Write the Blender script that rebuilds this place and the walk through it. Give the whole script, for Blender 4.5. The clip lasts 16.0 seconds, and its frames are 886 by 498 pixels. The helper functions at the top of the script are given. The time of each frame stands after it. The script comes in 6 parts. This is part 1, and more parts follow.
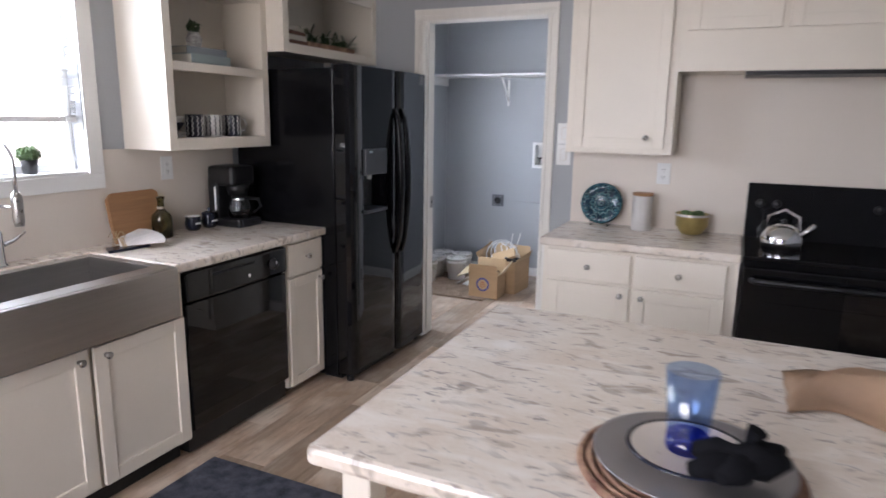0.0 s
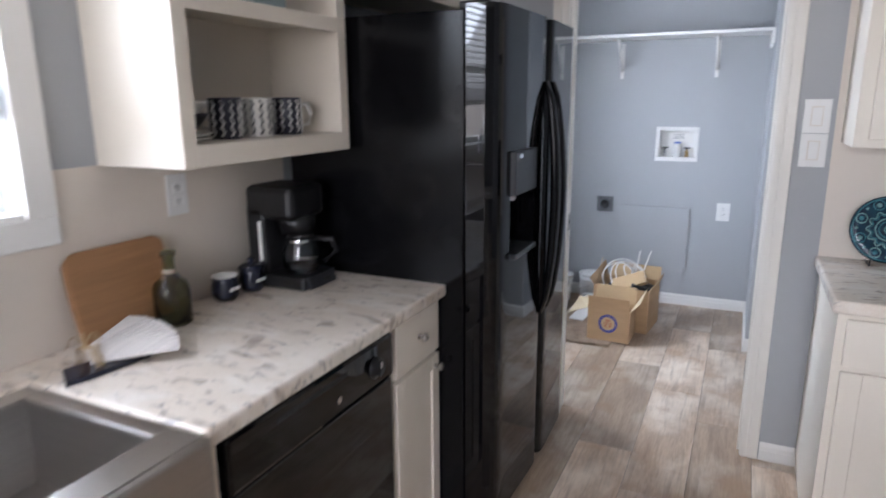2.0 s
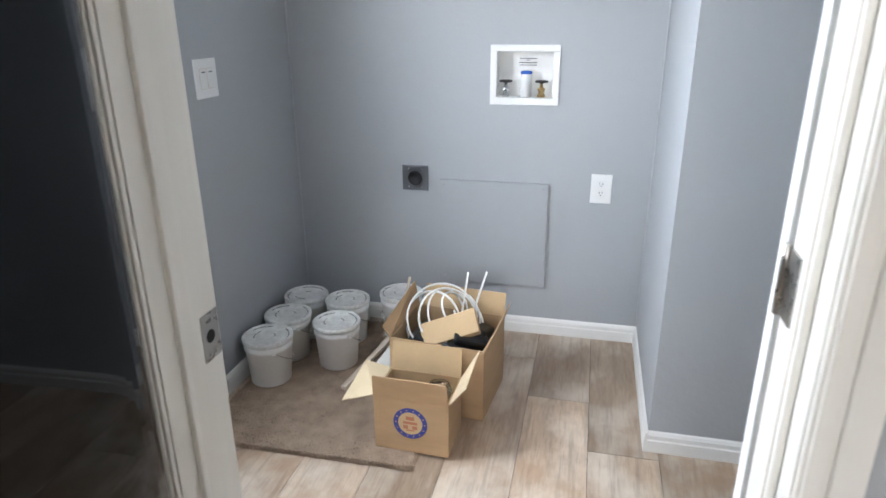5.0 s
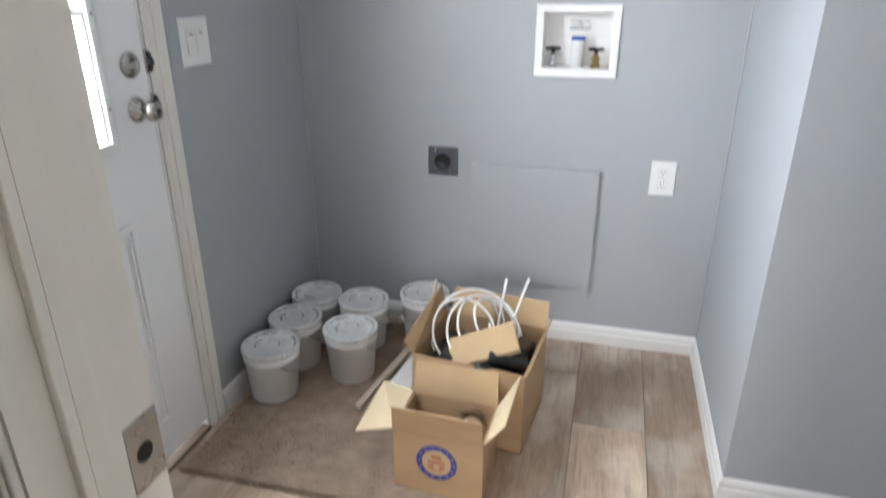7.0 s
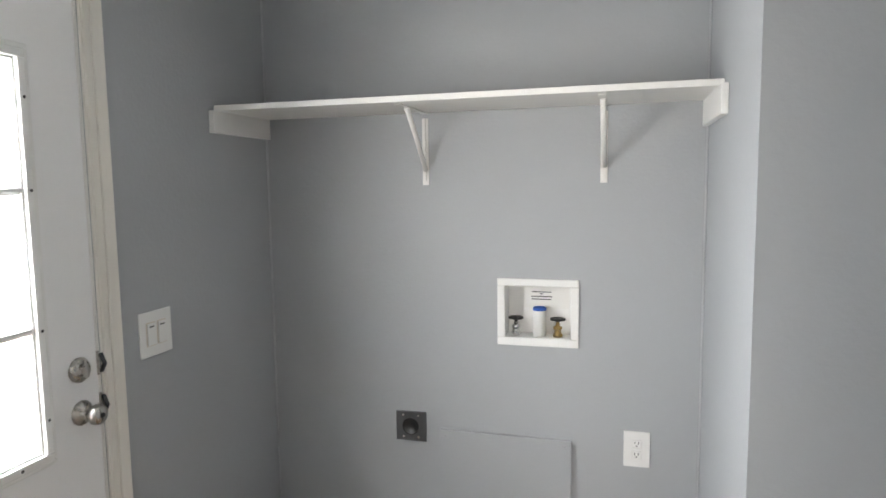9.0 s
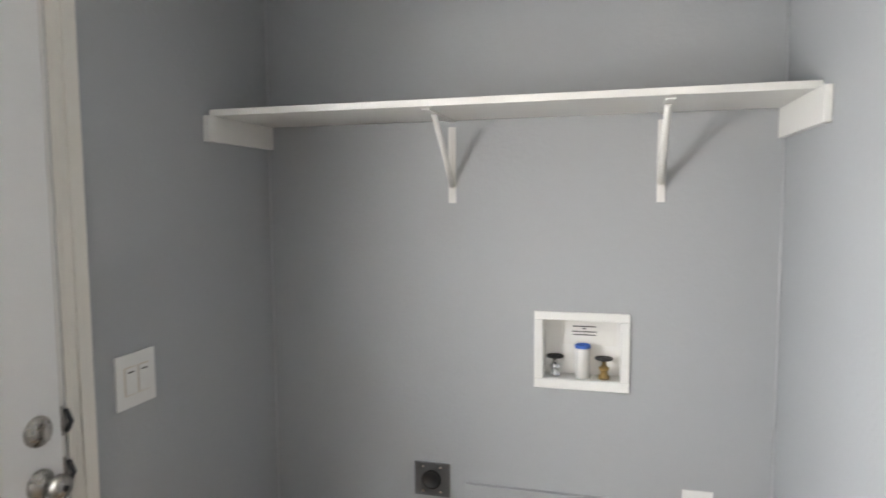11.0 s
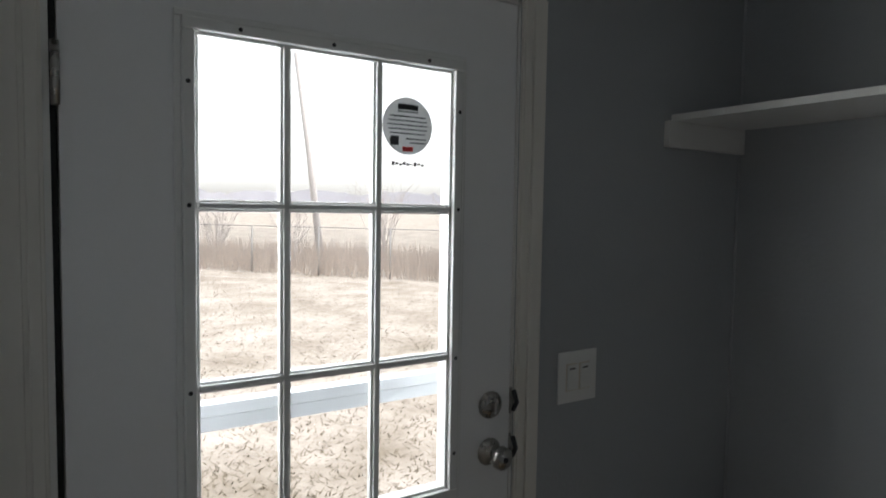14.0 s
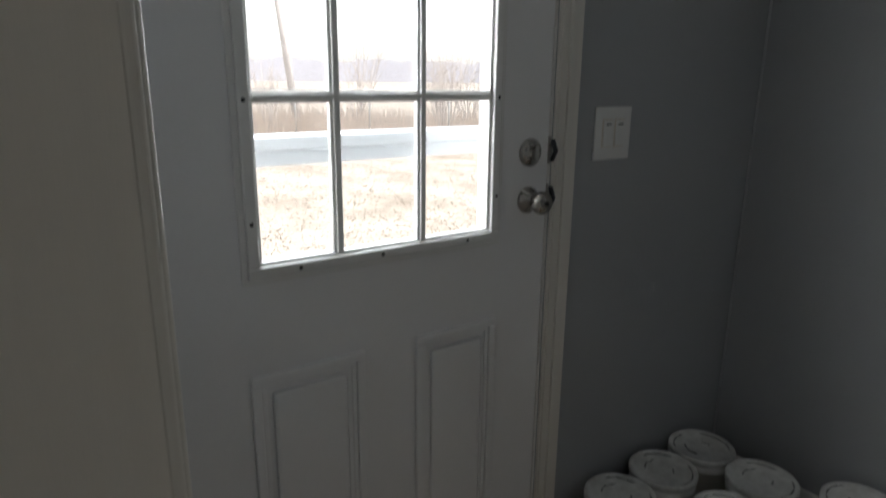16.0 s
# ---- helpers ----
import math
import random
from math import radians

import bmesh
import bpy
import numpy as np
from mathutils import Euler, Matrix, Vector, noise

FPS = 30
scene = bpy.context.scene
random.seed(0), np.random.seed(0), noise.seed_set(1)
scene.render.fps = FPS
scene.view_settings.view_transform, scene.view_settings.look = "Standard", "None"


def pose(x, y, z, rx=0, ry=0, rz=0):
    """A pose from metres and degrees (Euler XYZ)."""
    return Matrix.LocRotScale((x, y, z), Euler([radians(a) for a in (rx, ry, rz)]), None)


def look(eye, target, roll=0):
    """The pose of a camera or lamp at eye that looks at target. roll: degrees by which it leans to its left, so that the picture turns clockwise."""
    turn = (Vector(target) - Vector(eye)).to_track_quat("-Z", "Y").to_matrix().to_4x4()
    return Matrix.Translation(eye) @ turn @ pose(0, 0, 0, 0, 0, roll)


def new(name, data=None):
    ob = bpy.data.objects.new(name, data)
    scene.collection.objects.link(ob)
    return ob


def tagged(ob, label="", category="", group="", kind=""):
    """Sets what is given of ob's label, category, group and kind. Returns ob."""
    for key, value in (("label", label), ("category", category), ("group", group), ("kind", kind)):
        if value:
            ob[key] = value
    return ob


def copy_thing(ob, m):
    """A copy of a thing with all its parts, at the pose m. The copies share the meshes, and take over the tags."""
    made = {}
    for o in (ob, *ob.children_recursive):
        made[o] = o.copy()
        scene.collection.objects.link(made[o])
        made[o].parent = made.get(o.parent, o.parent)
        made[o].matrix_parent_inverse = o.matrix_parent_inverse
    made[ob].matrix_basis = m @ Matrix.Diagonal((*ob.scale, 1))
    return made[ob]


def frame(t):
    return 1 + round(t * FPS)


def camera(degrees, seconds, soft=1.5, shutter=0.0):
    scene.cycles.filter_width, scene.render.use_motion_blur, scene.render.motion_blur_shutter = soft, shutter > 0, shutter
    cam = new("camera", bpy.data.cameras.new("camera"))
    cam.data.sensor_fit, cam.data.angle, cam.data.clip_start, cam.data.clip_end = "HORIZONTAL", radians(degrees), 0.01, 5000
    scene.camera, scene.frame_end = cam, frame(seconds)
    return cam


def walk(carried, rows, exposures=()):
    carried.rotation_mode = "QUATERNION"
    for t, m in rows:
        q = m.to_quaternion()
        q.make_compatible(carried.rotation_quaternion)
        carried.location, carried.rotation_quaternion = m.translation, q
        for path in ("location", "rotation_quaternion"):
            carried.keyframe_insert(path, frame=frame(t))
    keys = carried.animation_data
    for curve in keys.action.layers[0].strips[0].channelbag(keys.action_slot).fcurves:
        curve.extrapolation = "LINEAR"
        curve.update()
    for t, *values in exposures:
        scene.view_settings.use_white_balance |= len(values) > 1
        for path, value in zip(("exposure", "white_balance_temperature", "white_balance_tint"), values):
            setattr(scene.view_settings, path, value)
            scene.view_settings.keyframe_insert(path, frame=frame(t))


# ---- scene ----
# camera and walk
cam = camera(69.6, 16.0, soft=1.6, shutter=0.4)
PATH = [
    (0, (2.71, -3.883, 1.522), (1.896, -2.101, 1.119), 0.9),
    (0.5, (2.405, -3.583, 1.493), (1.522, -1.849, 1.028), 0.8),
    (1, (2.091, -3.296, 1.509), (1.192, -1.591, 0.976), 0.7),
    (1.5, (1.776, -3.022, 1.507), (0.873, -1.34, 0.913), 0.7),
    (2, (1.505, -2.8, 1.512), (0.676, -1.039, 1.054), -0.4),
    (2.5, (1.434, -2.398, 1.539), (0.967, -0.494, 1.144), -0.5),
    (3, (1.406, -1.989, 1.512), (0.954, -0.096, 1.051), -0.4),
    (3.5, (1.380, -1.604, 1.529), (0.941, 0.31, 1.150), -0.7),
    (4, (1.398, -1.249, 1.508), (0.967, 0.648, 1.046), -0.8),
    (4.5, (1.372, -0.916, 1.493), (0.961, 0.920, 0.808), -0.5),
    (4.7, (1.366, -0.809, 1.451), (0.946, 1.025, 0.78), -0.5),
    (6.8, (1.205, -0.295, 1.353), (0.736, 1.451, 0.495), 0.2),
    (7, (1.205, -0.295, 1.377), (0.733, 1.489, 0.605), 0.0),
    (7.5, (1.271, -0.272, 1.47), (0.74, 1.594, 0.983), 0.1),
    (8, (1.332, -0.246, 1.536), (0.752, 1.637, 1.19), -0.2),
    (8.5, (1.34, -0.215, 1.611), (0.756, 1.684, 1.384), -0.4),
    (8.7, (1.353, -0.2, 1.638), (0.786, 1.706, 1.425), -0.6),
    (10.8, (1.129, 0.093, 1.658), (0.721, 2.045, 1.515), -0.5),
    (11, (1.153, 0.099, 1.662), (0.635, 2.024, 1.502), -0.4),
    (11.5, (1.203, 0.11, 1.668), (0.43, 1.952, 1.577), -0.1),
    (12, (1.22, 0.152, 1.673), (0.163, 1.848, 1.628), 0.1),
    (12.5, (1.209, 0.205, 1.687), (-0.18, 1.643, 1.627), 0.6),
    (13, (1.202, 0.227, 1.686), (-0.404, 1.417, 1.595), 0.7),
    (13.5, (1.189, 0.224, 1.685), (-0.465, 1.346, 1.593), 0.9),
    (14, (1.193, 0.22, 1.643), (-0.486, 1.3, 1.522), 0.9),
    (14.5, (1.176, 0.216, 1.591), (-0.495, 1.273, 1.336), 0.9),
    (15, (1.160, 0.158, 1.543), (-0.495, 1.253, 1.272), 0.8),
    (15.5, (1.137, 0.119, 1.442), (-0.492, 1.243, 1.131), 0.5),
    (16, (1.126, 0.092, 1.347), (-0.463, 1.203, 0.831), 0.6),
]
EXPOSURE = [(0.0, 2.4, 5950, 18), (2.5, 2.45, 5800, 14), (3.5, 2.55, 5800, 11), (4.7, 2.75, 6100, 12), (6.8, 2.7, 6350, 13), (8.0, 2.6, 6750, 13), (8.7, 2.4, 6900, 13), (11.0, 2.32, 7050, 14), (11.6, 2.3, 7050, 14), (12.0, 2.0, 7000, 12), (12.3, 1.1, 6950, 11), (12.5, 0.5, 6900, 10), (13.0, 0.05, 6700, 10), (14.0, 0.05, 6600, 10), (15.0, 0.05, 6600, 11), (16.0, 0.35, 6700, 10)]
walk(cam, [(t, look(eye, target, roll)) for t, eye, target, roll in PATH], EXPOSURE)

# world: hazy bright overcast day
world = bpy.data.worlds.new("world")
scene.world = world
world.use_nodes = True
wn = world.node_tree.nodes
sky = wn.new("ShaderNodeTexSky")
sky.sky_type, sky.sun_disc = "NISHITA", False
sky.sun_elevation, sky.sun_rotation = radians(57), radians(40)
sky.air_density, sky.dust_density, sky.ozone_density = 1.0, 2.0, 1.0
wn["Background"].inputs["Strength"].default_value = 0.15
overcast = wn.new("ShaderNodeHueSaturation")
overcast.inputs["Saturation"].default_value, overcast.inputs["Value"].default_value = 0.12, 2.3
world.node_tree.links.new(sky.outputs["Color"], overcast.inputs["Color"])
world.node_tree.links.new(overcast.outputs["Color"], wn["Background"].inputs["Color"])


def lamp(name, kind, energy, color, m, **settings):
    data = bpy.data.lights.new(name, kind)
    data.energy, data.color = energy, color
    ob = new(name, data)
    ob.matrix_world = m
    return data


sun = lamp("sun", "SUN", 3.0, (1.0, 0.97, 0.93), look((5, 6, 12), (0, 0, 0)))
sun.angle = radians(12)


def window_light(name, energy, color, eye, target, w, h):
    d = lamp(name, "AREA", energy, color, look(eye, target))
    d.shape, d.size, d.size_y = "RECTANGLE", w, h


# sky light in door glass and sink window; unseen south opening added for fill
window_light("door_daylight", 13.5, (0.86, 0.94, 1.0), (-0.21, 0.73, 1.50), (1, 0.84, 1.08), 0.62, 1.02)
window_light("sink_window_daylight", 12.0, (0.88, 0.95, 1.0), (-0.36, -2.43, 1.78), (1, -2.3, 0.95), 1.0, 0.8)
window_light("south_window_daylight", 8.5, (1.0, 0.93, 0.85), (1.5, -5.66, 1.8), (1.7, -2.6, -0.2), 1.8, 1.2)


# ---------------------------------------------------------------- materials
def mat(name, color, rough=0.5, metal=0.0, vary=0.12, scale=4.0, grain=60.0, bump=0.1, stretch=(1, 1, 1), tint=None, coat=0.0, rnd=0.0, dist=0.002):
    """A surface with large-scale stain, fine grain and relief."""
    m = bpy.data.materials.new(name)
    m.use_nodes = True
    nt, n = m.node_tree, m.node_tree.nodes
    b = n["Principled BSDF"]
    co = n.new("ShaderNodeTexCoord")
    mp = n.new("ShaderNodeMapping")
    mp.inputs["Scale"].default_value = stretch
    nt.links.new(co.outputs["Object"], mp.inputs["Vector"])
    big, fine = n.new("ShaderNodeTexNoise"), n.new("ShaderNodeTexNoise")
    big.inputs["Scale"].default_value, big.inputs["Detail"].default_value = scale, 4
    fine.inputs["Scale"].default_value, fine.inputs["Detail"].default_value = grain, 3
    for t in (big, fine):
        nt.links.new(mp.outputs["Vector"], t.inputs["Vector"])
    ramp = n.new("ShaderNodeValToRGB")
    other = tint or tuple(c * (1 - vary) for c in color)
    ramp.color_ramp.elements[0].position, ramp.color_ramp.elements[1].position = 0.3, 0.7
    ramp.color_ramp.elements[0].color, ramp.color_ramp.elements[1].color = (*other, 1), (*color, 1)
    mix = n.new("ShaderNodeMix")
    mix.inputs["Factor"].default_value = 0.3
    nt.links.new(big.outputs["Fac"], mix.inputs["A"])
    nt.links.new(fine.outputs["Fac"], mix.inputs["B"])
    nt.links.new(mix.outputs["Result"], ramp.inputs["Fac"])
    col = ramp.outputs["Color"]
    if rnd:
        info, hsv, mr = n.new("ShaderNodeObjectInfo"), n.new("ShaderNodeHueSaturation"), n.new("ShaderNodeMapRange")
        mr.inputs["To Min"].default_value, mr.inputs["To Max"].default_value = 1 - rnd, 1 + rnd
        nt.links.new(info.outputs["Random"], mr.inputs["Value"])
        nt.links.new(mr.outputs["Result"], hsv.inputs["Value"])
        nt.links.new(col, hsv.inputs["Color"])
        col = hsv.outputs["Color"]
    nt.links.new(col, b.inputs["Base Color"])
    rr = n.new("ShaderNodeMapRange")
    rr.inputs["To Min"].default_value, rr.inputs["To Max"].default_value = max(rough * 0.8, 0.02), min(rough * 1.2, 1)
    nt.links.new(fine.outputs["Fac"], rr.inputs["Value"])
    nt.links.new(rr.outputs["Result"], b.inputs["Roughness"])
    b.inputs["Metallic"].default_value, b.inputs["Coat Weight"].default_value = metal, coat
    if bump:
        bp = n.new("ShaderNodeBump")
        bp.inputs["Strength"].default_value, bp.inputs["Distance"].default_value = bump, dist
        nt.links.new(fine.outputs["Fac"], bp.inputs["Height"])
        nt.links.new(bp.outputs["Normal"], b.inputs["Normal"])
    return m


def glass(name, color, rough=0.0):
    m = bpy.data.materials.new(name)
    m.use_nodes = True
    b = m.node_tree.nodes["Principled BSDF"]
    b.inputs["Base Color"].default_value = (*color, 1)
    b.inputs["Transmission Weight"].default_value, b.inputs["Roughness"].default_value, b.inputs["IOR"].default_value = 1, rough, 1.45
    return m


def clear_pane(name, tint=(1, 1, 1), gloss=0.04):
    """Thin window glass: clear, with a weak mirror."""
    m = bpy.data.materials.new(name)
    m.use_nodes = True
    nt, n = m.node_tree, m.node_tree.nodes
    tr, gl, mx = n.new("ShaderNodeBsdfTransparent"), n.new("ShaderNodeBsdfGlossy"), n.new("ShaderNodeMixShader")
    gl.inputs["Roughness"].default_value = 0.02
    mx.inputs["Fac"].default_value = gloss
    tr.inputs["Color"].default_value = (*tint, 1)
    nt.links.new(tr.outputs["BSDF"], mx.inputs[1])
    nt.links.new(gl.outputs["BSDF"], mx.inputs[2])
    nt.links.new(mx.outputs["Shader"], n["Material Output"].inputs["Surface"])
    return m


def veined(name):
    """Stone-look laminate: cream ground, beige clouds, grey-brown streaks."""
    m = mat(name, (0.80, 0.74, 0.66), 0.22, vary=0.1, scale=5, grain=120, bump=0.03, tint=(0.68, 0.58, 0.48))
    nt, n = m.node_tree, m.node_tree.nodes
    b = n["Principled BSDF"]
    base = b.inputs["Base Color"].links[0].from_socket
    co, mp = n.new("ShaderNodeTexCoord"), n.new("ShaderNodeMapping")
    mp.inputs["Rotation"].default_value = (0, 0, 0.5)
    mp.inputs["Scale"].default_value = (6, 15, 8)
    nt.links.new(co.outputs["Object"], mp.inputs["Vector"])
    for sc, lo, hi, colr, amt in ((1.6, 0.56, 0.66, (0.36, 0.30, 0.25), 0.75), (3.4, 0.60, 0.68, (0.24, 0.22, 0.22), 0.7), (0.9, 0.5, 0.72, (0.9, 0.87, 0.82), 0.55)):
        t, r, mx = n.new("ShaderNodeTexNoise"), n.new("ShaderNodeMapRange"), n.new("ShaderNodeMix")
        t.inputs["Scale"].default_value, t.inputs["Detail"].default_value, t.inputs["Distortion"].default_value = sc, 7, 0.9
        nt.links.new(mp.outputs["Vector"], t.inputs["Vector"])
        r.inputs["From Min"].default_value, r.inputs["From Max"].default_value, r.inputs["To Max"].default_value = lo, hi, amt
        nt.links.new(t.outputs["Fac"], r.inputs["Value"])
        mx.data_type = "RGBA"
        nt.links.new(r.outputs["Result"], mx.inputs[0])
        nt.links.new(base, mx.inputs[6])
        mx.inputs[7].default_value = (*colr, 1)
        base = mx.outputs[2]
    nt.links.new(base, b.inputs["Base Color"])
    return m


def plank_mat(name):
    """Weathered wood-look vinyl: each plank its own tone, grain along its length, pale worn patches."""
    m = mat(name, (0.60, 0.45, 0.325), 0.3, scale=1.0, grain=8, bump=0.1, stretch=(12, 2.0, 1), tint=(0.33, 0.235, 0.165), rnd=0.0, dist=0.001)
    nt, n = m.node_tree, m.node_tree.nodes
    b = n["Principled BSDF"]
    base = b.inputs["Base Color"].links[0].from_socket
    info = n.new("ShaderNodeObjectInfo")
    geo = n.new("ShaderNodeNewGeometry")
    add = n.new("ShaderNodeVectorMath")
    add.operation = "MULTIPLY_ADD"
    comb = n.new("ShaderNodeCombineXYZ")
    for k in range(3):
        nt.links.new(info.outputs["Random"], comb.inputs[k])
    add.inputs[1].default_value = (40, 40, 40)
    nt.links.new(comb.outputs[0], add.inputs[0])
    nt.links.new(geo.outputs["Position"], add.inputs[2])
    for stretch, lo, hi, colr, amt in (((5, 3.2, 1), 0.46, 0.66, (0.76, 0.66, 0.55), 0.8), ((45, 3, 1), 0.52, 0.72, (0.22, 0.15, 0.10), 0.42), ((7, 6, 1), 0.55, 0.68, (0.42, 0.27, 0.165), 0.6), ((90, 7, 1), 0.56, 0.72, (0.22, 0.15, 0.10), 0.28)):
        mp, t, r, mx = n.new("ShaderNodeMapping"), n.new("ShaderNodeTexNoise"), n.new("ShaderNodeMapRange"), n.new("ShaderNodeMix")
        mp.inputs["Scale"].default_value = stretch
        nt.links.new(add.outputs[0], mp.inputs["Vector"])
        nt.links.new(mp.outputs["Vector"], t.inputs["Vector"])
        t.inputs["Scale"].default_value, t.inputs["Detail"].default_value = 1.0, 6
        r.inputs["From Min"].default_value, r.inputs["From Max"].default_value, r.inputs["To Max"].default_value = lo, hi, amt
        nt.links.new(t.outputs["Fac"], r.inputs["Value"])
        mx.data_type = "RGBA"
        nt.links.new(r.outputs["Result"], mx.inputs[0])
        nt.links.new(base, mx.inputs[6])
        mx.inputs[7].default_value = (*colr, 1)
        base = mx.outputs[2]
    hsv, mr = n.new("ShaderNodeHueSaturation"), n.new("ShaderNodeMapRange")
    mr.inputs["To Min"].default_value, mr.inputs["To Max"].default_value = 0.70, 1.24
    nt.links.new(info.outputs["Random"], mr.inputs["Value"])
    nt.links.new(mr.outputs["Result"], hsv.inputs["Value"])
    nt.links.new(base, hsv.inputs["Color"])
    nt.links.new(hsv.outputs["Color"], b.inputs["Base Color"])
    return m


WALL = mat("grey_wall_paint", (0.40, 0.415, 0.43), 0.55, vary=0.05, scale=1.5, grain=75, bump=0.45)
SPLASH = mat("cream_backsplash", (0.74, 0.665, 0.58), 0.35, vary=0.04, scale=2, grain=40, bump=0.03)
CEIL = mat("ceiling_white", (0.8, 0.8, 0.78), 0.8, vary=0.05, bump=0.4, grain=120)
TRIM = mat("white_trim_paint", (0.80, 0.79, 0.76), 0.35, vary=0.05, scale=3, bump=0.04)
CASING = mat("cream_casing_wrap", (0.81, 0.78, 0.72), 0.4, vary=0.07, scale=2, bump=0.05, stretch=(20, 20, 1))
CREAM = mat("cream_cabinet_paint", (0.80, 0.735, 0.635), 0.38, vary=0.05, scale=3, grain=80, bump=0.05)
CREAM_IN = mat("cabinet_inside_melamine", (0.72, 0.66, 0.57), 0.45, vary=0.05, bump=0.03)
COUNTER = veined("stone_look_laminate")
PLANK = plank_mat("weathered_vinyl_plank")
JOINT = mat("dark_joint", (0.07, 0.06, 0.05), 0.8)
BLACK = mat("black_gloss_enamel", (0.005, 0.005, 0.006), 0.03, vary=0.2, bump=0)
BLACK_SIDE = mat("black_textured_steel", (0.006, 0.006, 0.007), 0.16, vary=0.2, bump=0.2, grain=350, dist=0.0006)
BLACK.node_tree.nodes["Principled BSDF"].inputs["Specular IOR Level"].default_value = 0.4
BLACK_SIDE.node_tree.nodes["Principled BSDF"].inputs["Specular IOR Level"].default_value = 0.2
BLACK_PL = mat("black_plastic", (0.010, 0.010, 0.011), 0.38, vary=0.2, bump=0.05)
GREY_PL = mat("dark_grey_plastic", (0.035, 0.037, 0.042), 0.3, vary=0.1)
STEEL = mat("brushed_stainless", (0.50, 0.48, 0.46), 0.3, 1.0, vary=0.12, scale=3, grain=90, bump=0.0, stretch=(1, 1, 25))
CHROME = mat("polished_chrome", (0.75, 0.75, 0.76), 0.1, 1.0, vary=0.05, bump=0)
NICKEL = mat("satin_nickel", (0.46, 0.44, 0.41), 0.28, 1.0, vary=0.1, bump=0.02)
BRASS = mat("brass", (0.55, 0.38, 0.16), 0.3, 1.0, vary=0.2, bump=0.03)
WHITE_PL = mat("white_plastic", (0.82, 0.82, 0.80), 0.35, vary=0.04, bump=0.02)
DOORPAINT = mat("white_door_paint", (0.85, 0.85, 0.85), 0.42, vary=0.04, scale=2, bump=0.06, grain=150)
# near-black puts the shade of holes, slots and toe recesses into the colour
DARK = mat("recess_shade_black", (0.012, 0.012, 0.012), 0.7, bump=0)
CARD = mat("brown_cardboard", (0.46, 0.30, 0.16), 0.8, vary=0.18, scale=6, grain=40, bump=0.12, stretch=(1, 1, 4))
CARD_IN = mat("cardboard_inside", (0.54, 0.38, 0.21), 0.85, vary=0.15, scale=6, bump=0.1)
CARD_PALE = mat("pale_card", (0.66, 0.53, 0.34), 0.75, vary=0.12, bump=0.06)
MAT_TAN = mat("tan_pile_carpet", (0.47, 0.35, 0.25), 0.95, vary=0.35, scale=14, grain=260, bump=1.0, tint=(0.26, 0.19, 0.14), dist=0.006)
RUG = mat("dark_blue_pattern_rug", (0.12, 0.13, 0.17), 0.9, scale=18, grain=120, bump=0.6, tint=(0.008, 0.010, 0.022), dist=0.004)
WOOD = mat("acacia_board", (0.40, 0.21, 0.095), 0.45, vary=0.3, scale=3, grain=18, bump=0.05, stretch=(4, 1, 14))
LIGHTWOOD = mat("primed_wood_strip", (0.56, 0.47, 0.37), 0.6, vary=0.15, bump=0.08)
PANE = clear_pane("window_pane")
NAVY = mat("navy_glaze", (0.012, 0.014, 0.028), 0.15, vary=0.2, bump=0.02)
BUCKETW = mat("bucket_plastic", (0.87, 0.87, 0.85), 0.4, vary=0.06, scale=10, bump=0.04)
LIDMAT = mat("dusty_bucket_lid", (0.87, 0.87, 0.85), 0.5, scale=16, grain=70, bump=0.1, tint=(0.5, 0.49, 0.46))


# ---------------------------------------------------------------- mesh tools
def box(bm, x0, y0, z0, x1, y1, z1, bev=0.0):
    got = bmesh.ops.create_cube(bm, size=1.0, matrix=Matrix.Translation(((x0 + x1) / 2, (y0 + y1) / 2, (z0 + z1) / 2)) @ Matrix.Diagonal((abs(x1 - x0), abs(y1 - y0), abs(z1 - z0), 1)))
    if bev:
        edges = list({e for v in got["verts"] for e in v.link_edges})
        bmesh.ops.bevel(bm, geom=edges, offset=bev, segments=2, profile=0.5, affect="EDGES")
    return bm


def bx(*a, **k):
    return box(bmesh.new(), *a, **k)


def lathe(profile, at=(0, 0, 0), n=28, bm=None, axis="z", open_ends=False):
    """Turn (radius, height) pairs round an axis through at."""
    bm = bm or bmesh.new()
    rings = []
    for r, h in profile:
        ring = []
        for i in range(n):
            a = 2 * math.pi * i / n
            p = (max(r, 1e-4) * math.cos(a), max(r, 1e-4) * math.sin(a), h)
            p = {"z": p, "x": (p[2], p[0], p[1]), "y": (p[1], p[2], p[0])}[axis]
            ring.append(bm.verts.new(Vector(p) + Vector(at)))
        rings.append(ring)
    for a, b in zip(rings, rings[1:]):
        for i in range(n):
            f = bm.faces.new((a[i], a[(i + 1) % n], b[(i + 1) % n], b[i]))
            f.smooth = True
    for ring in () if open_ends else (rings[0], rings[-1]):
        bm.faces.new(ring)
    bmesh.ops.recalc_face_normals(bm, faces=bm.faces)
    return bm


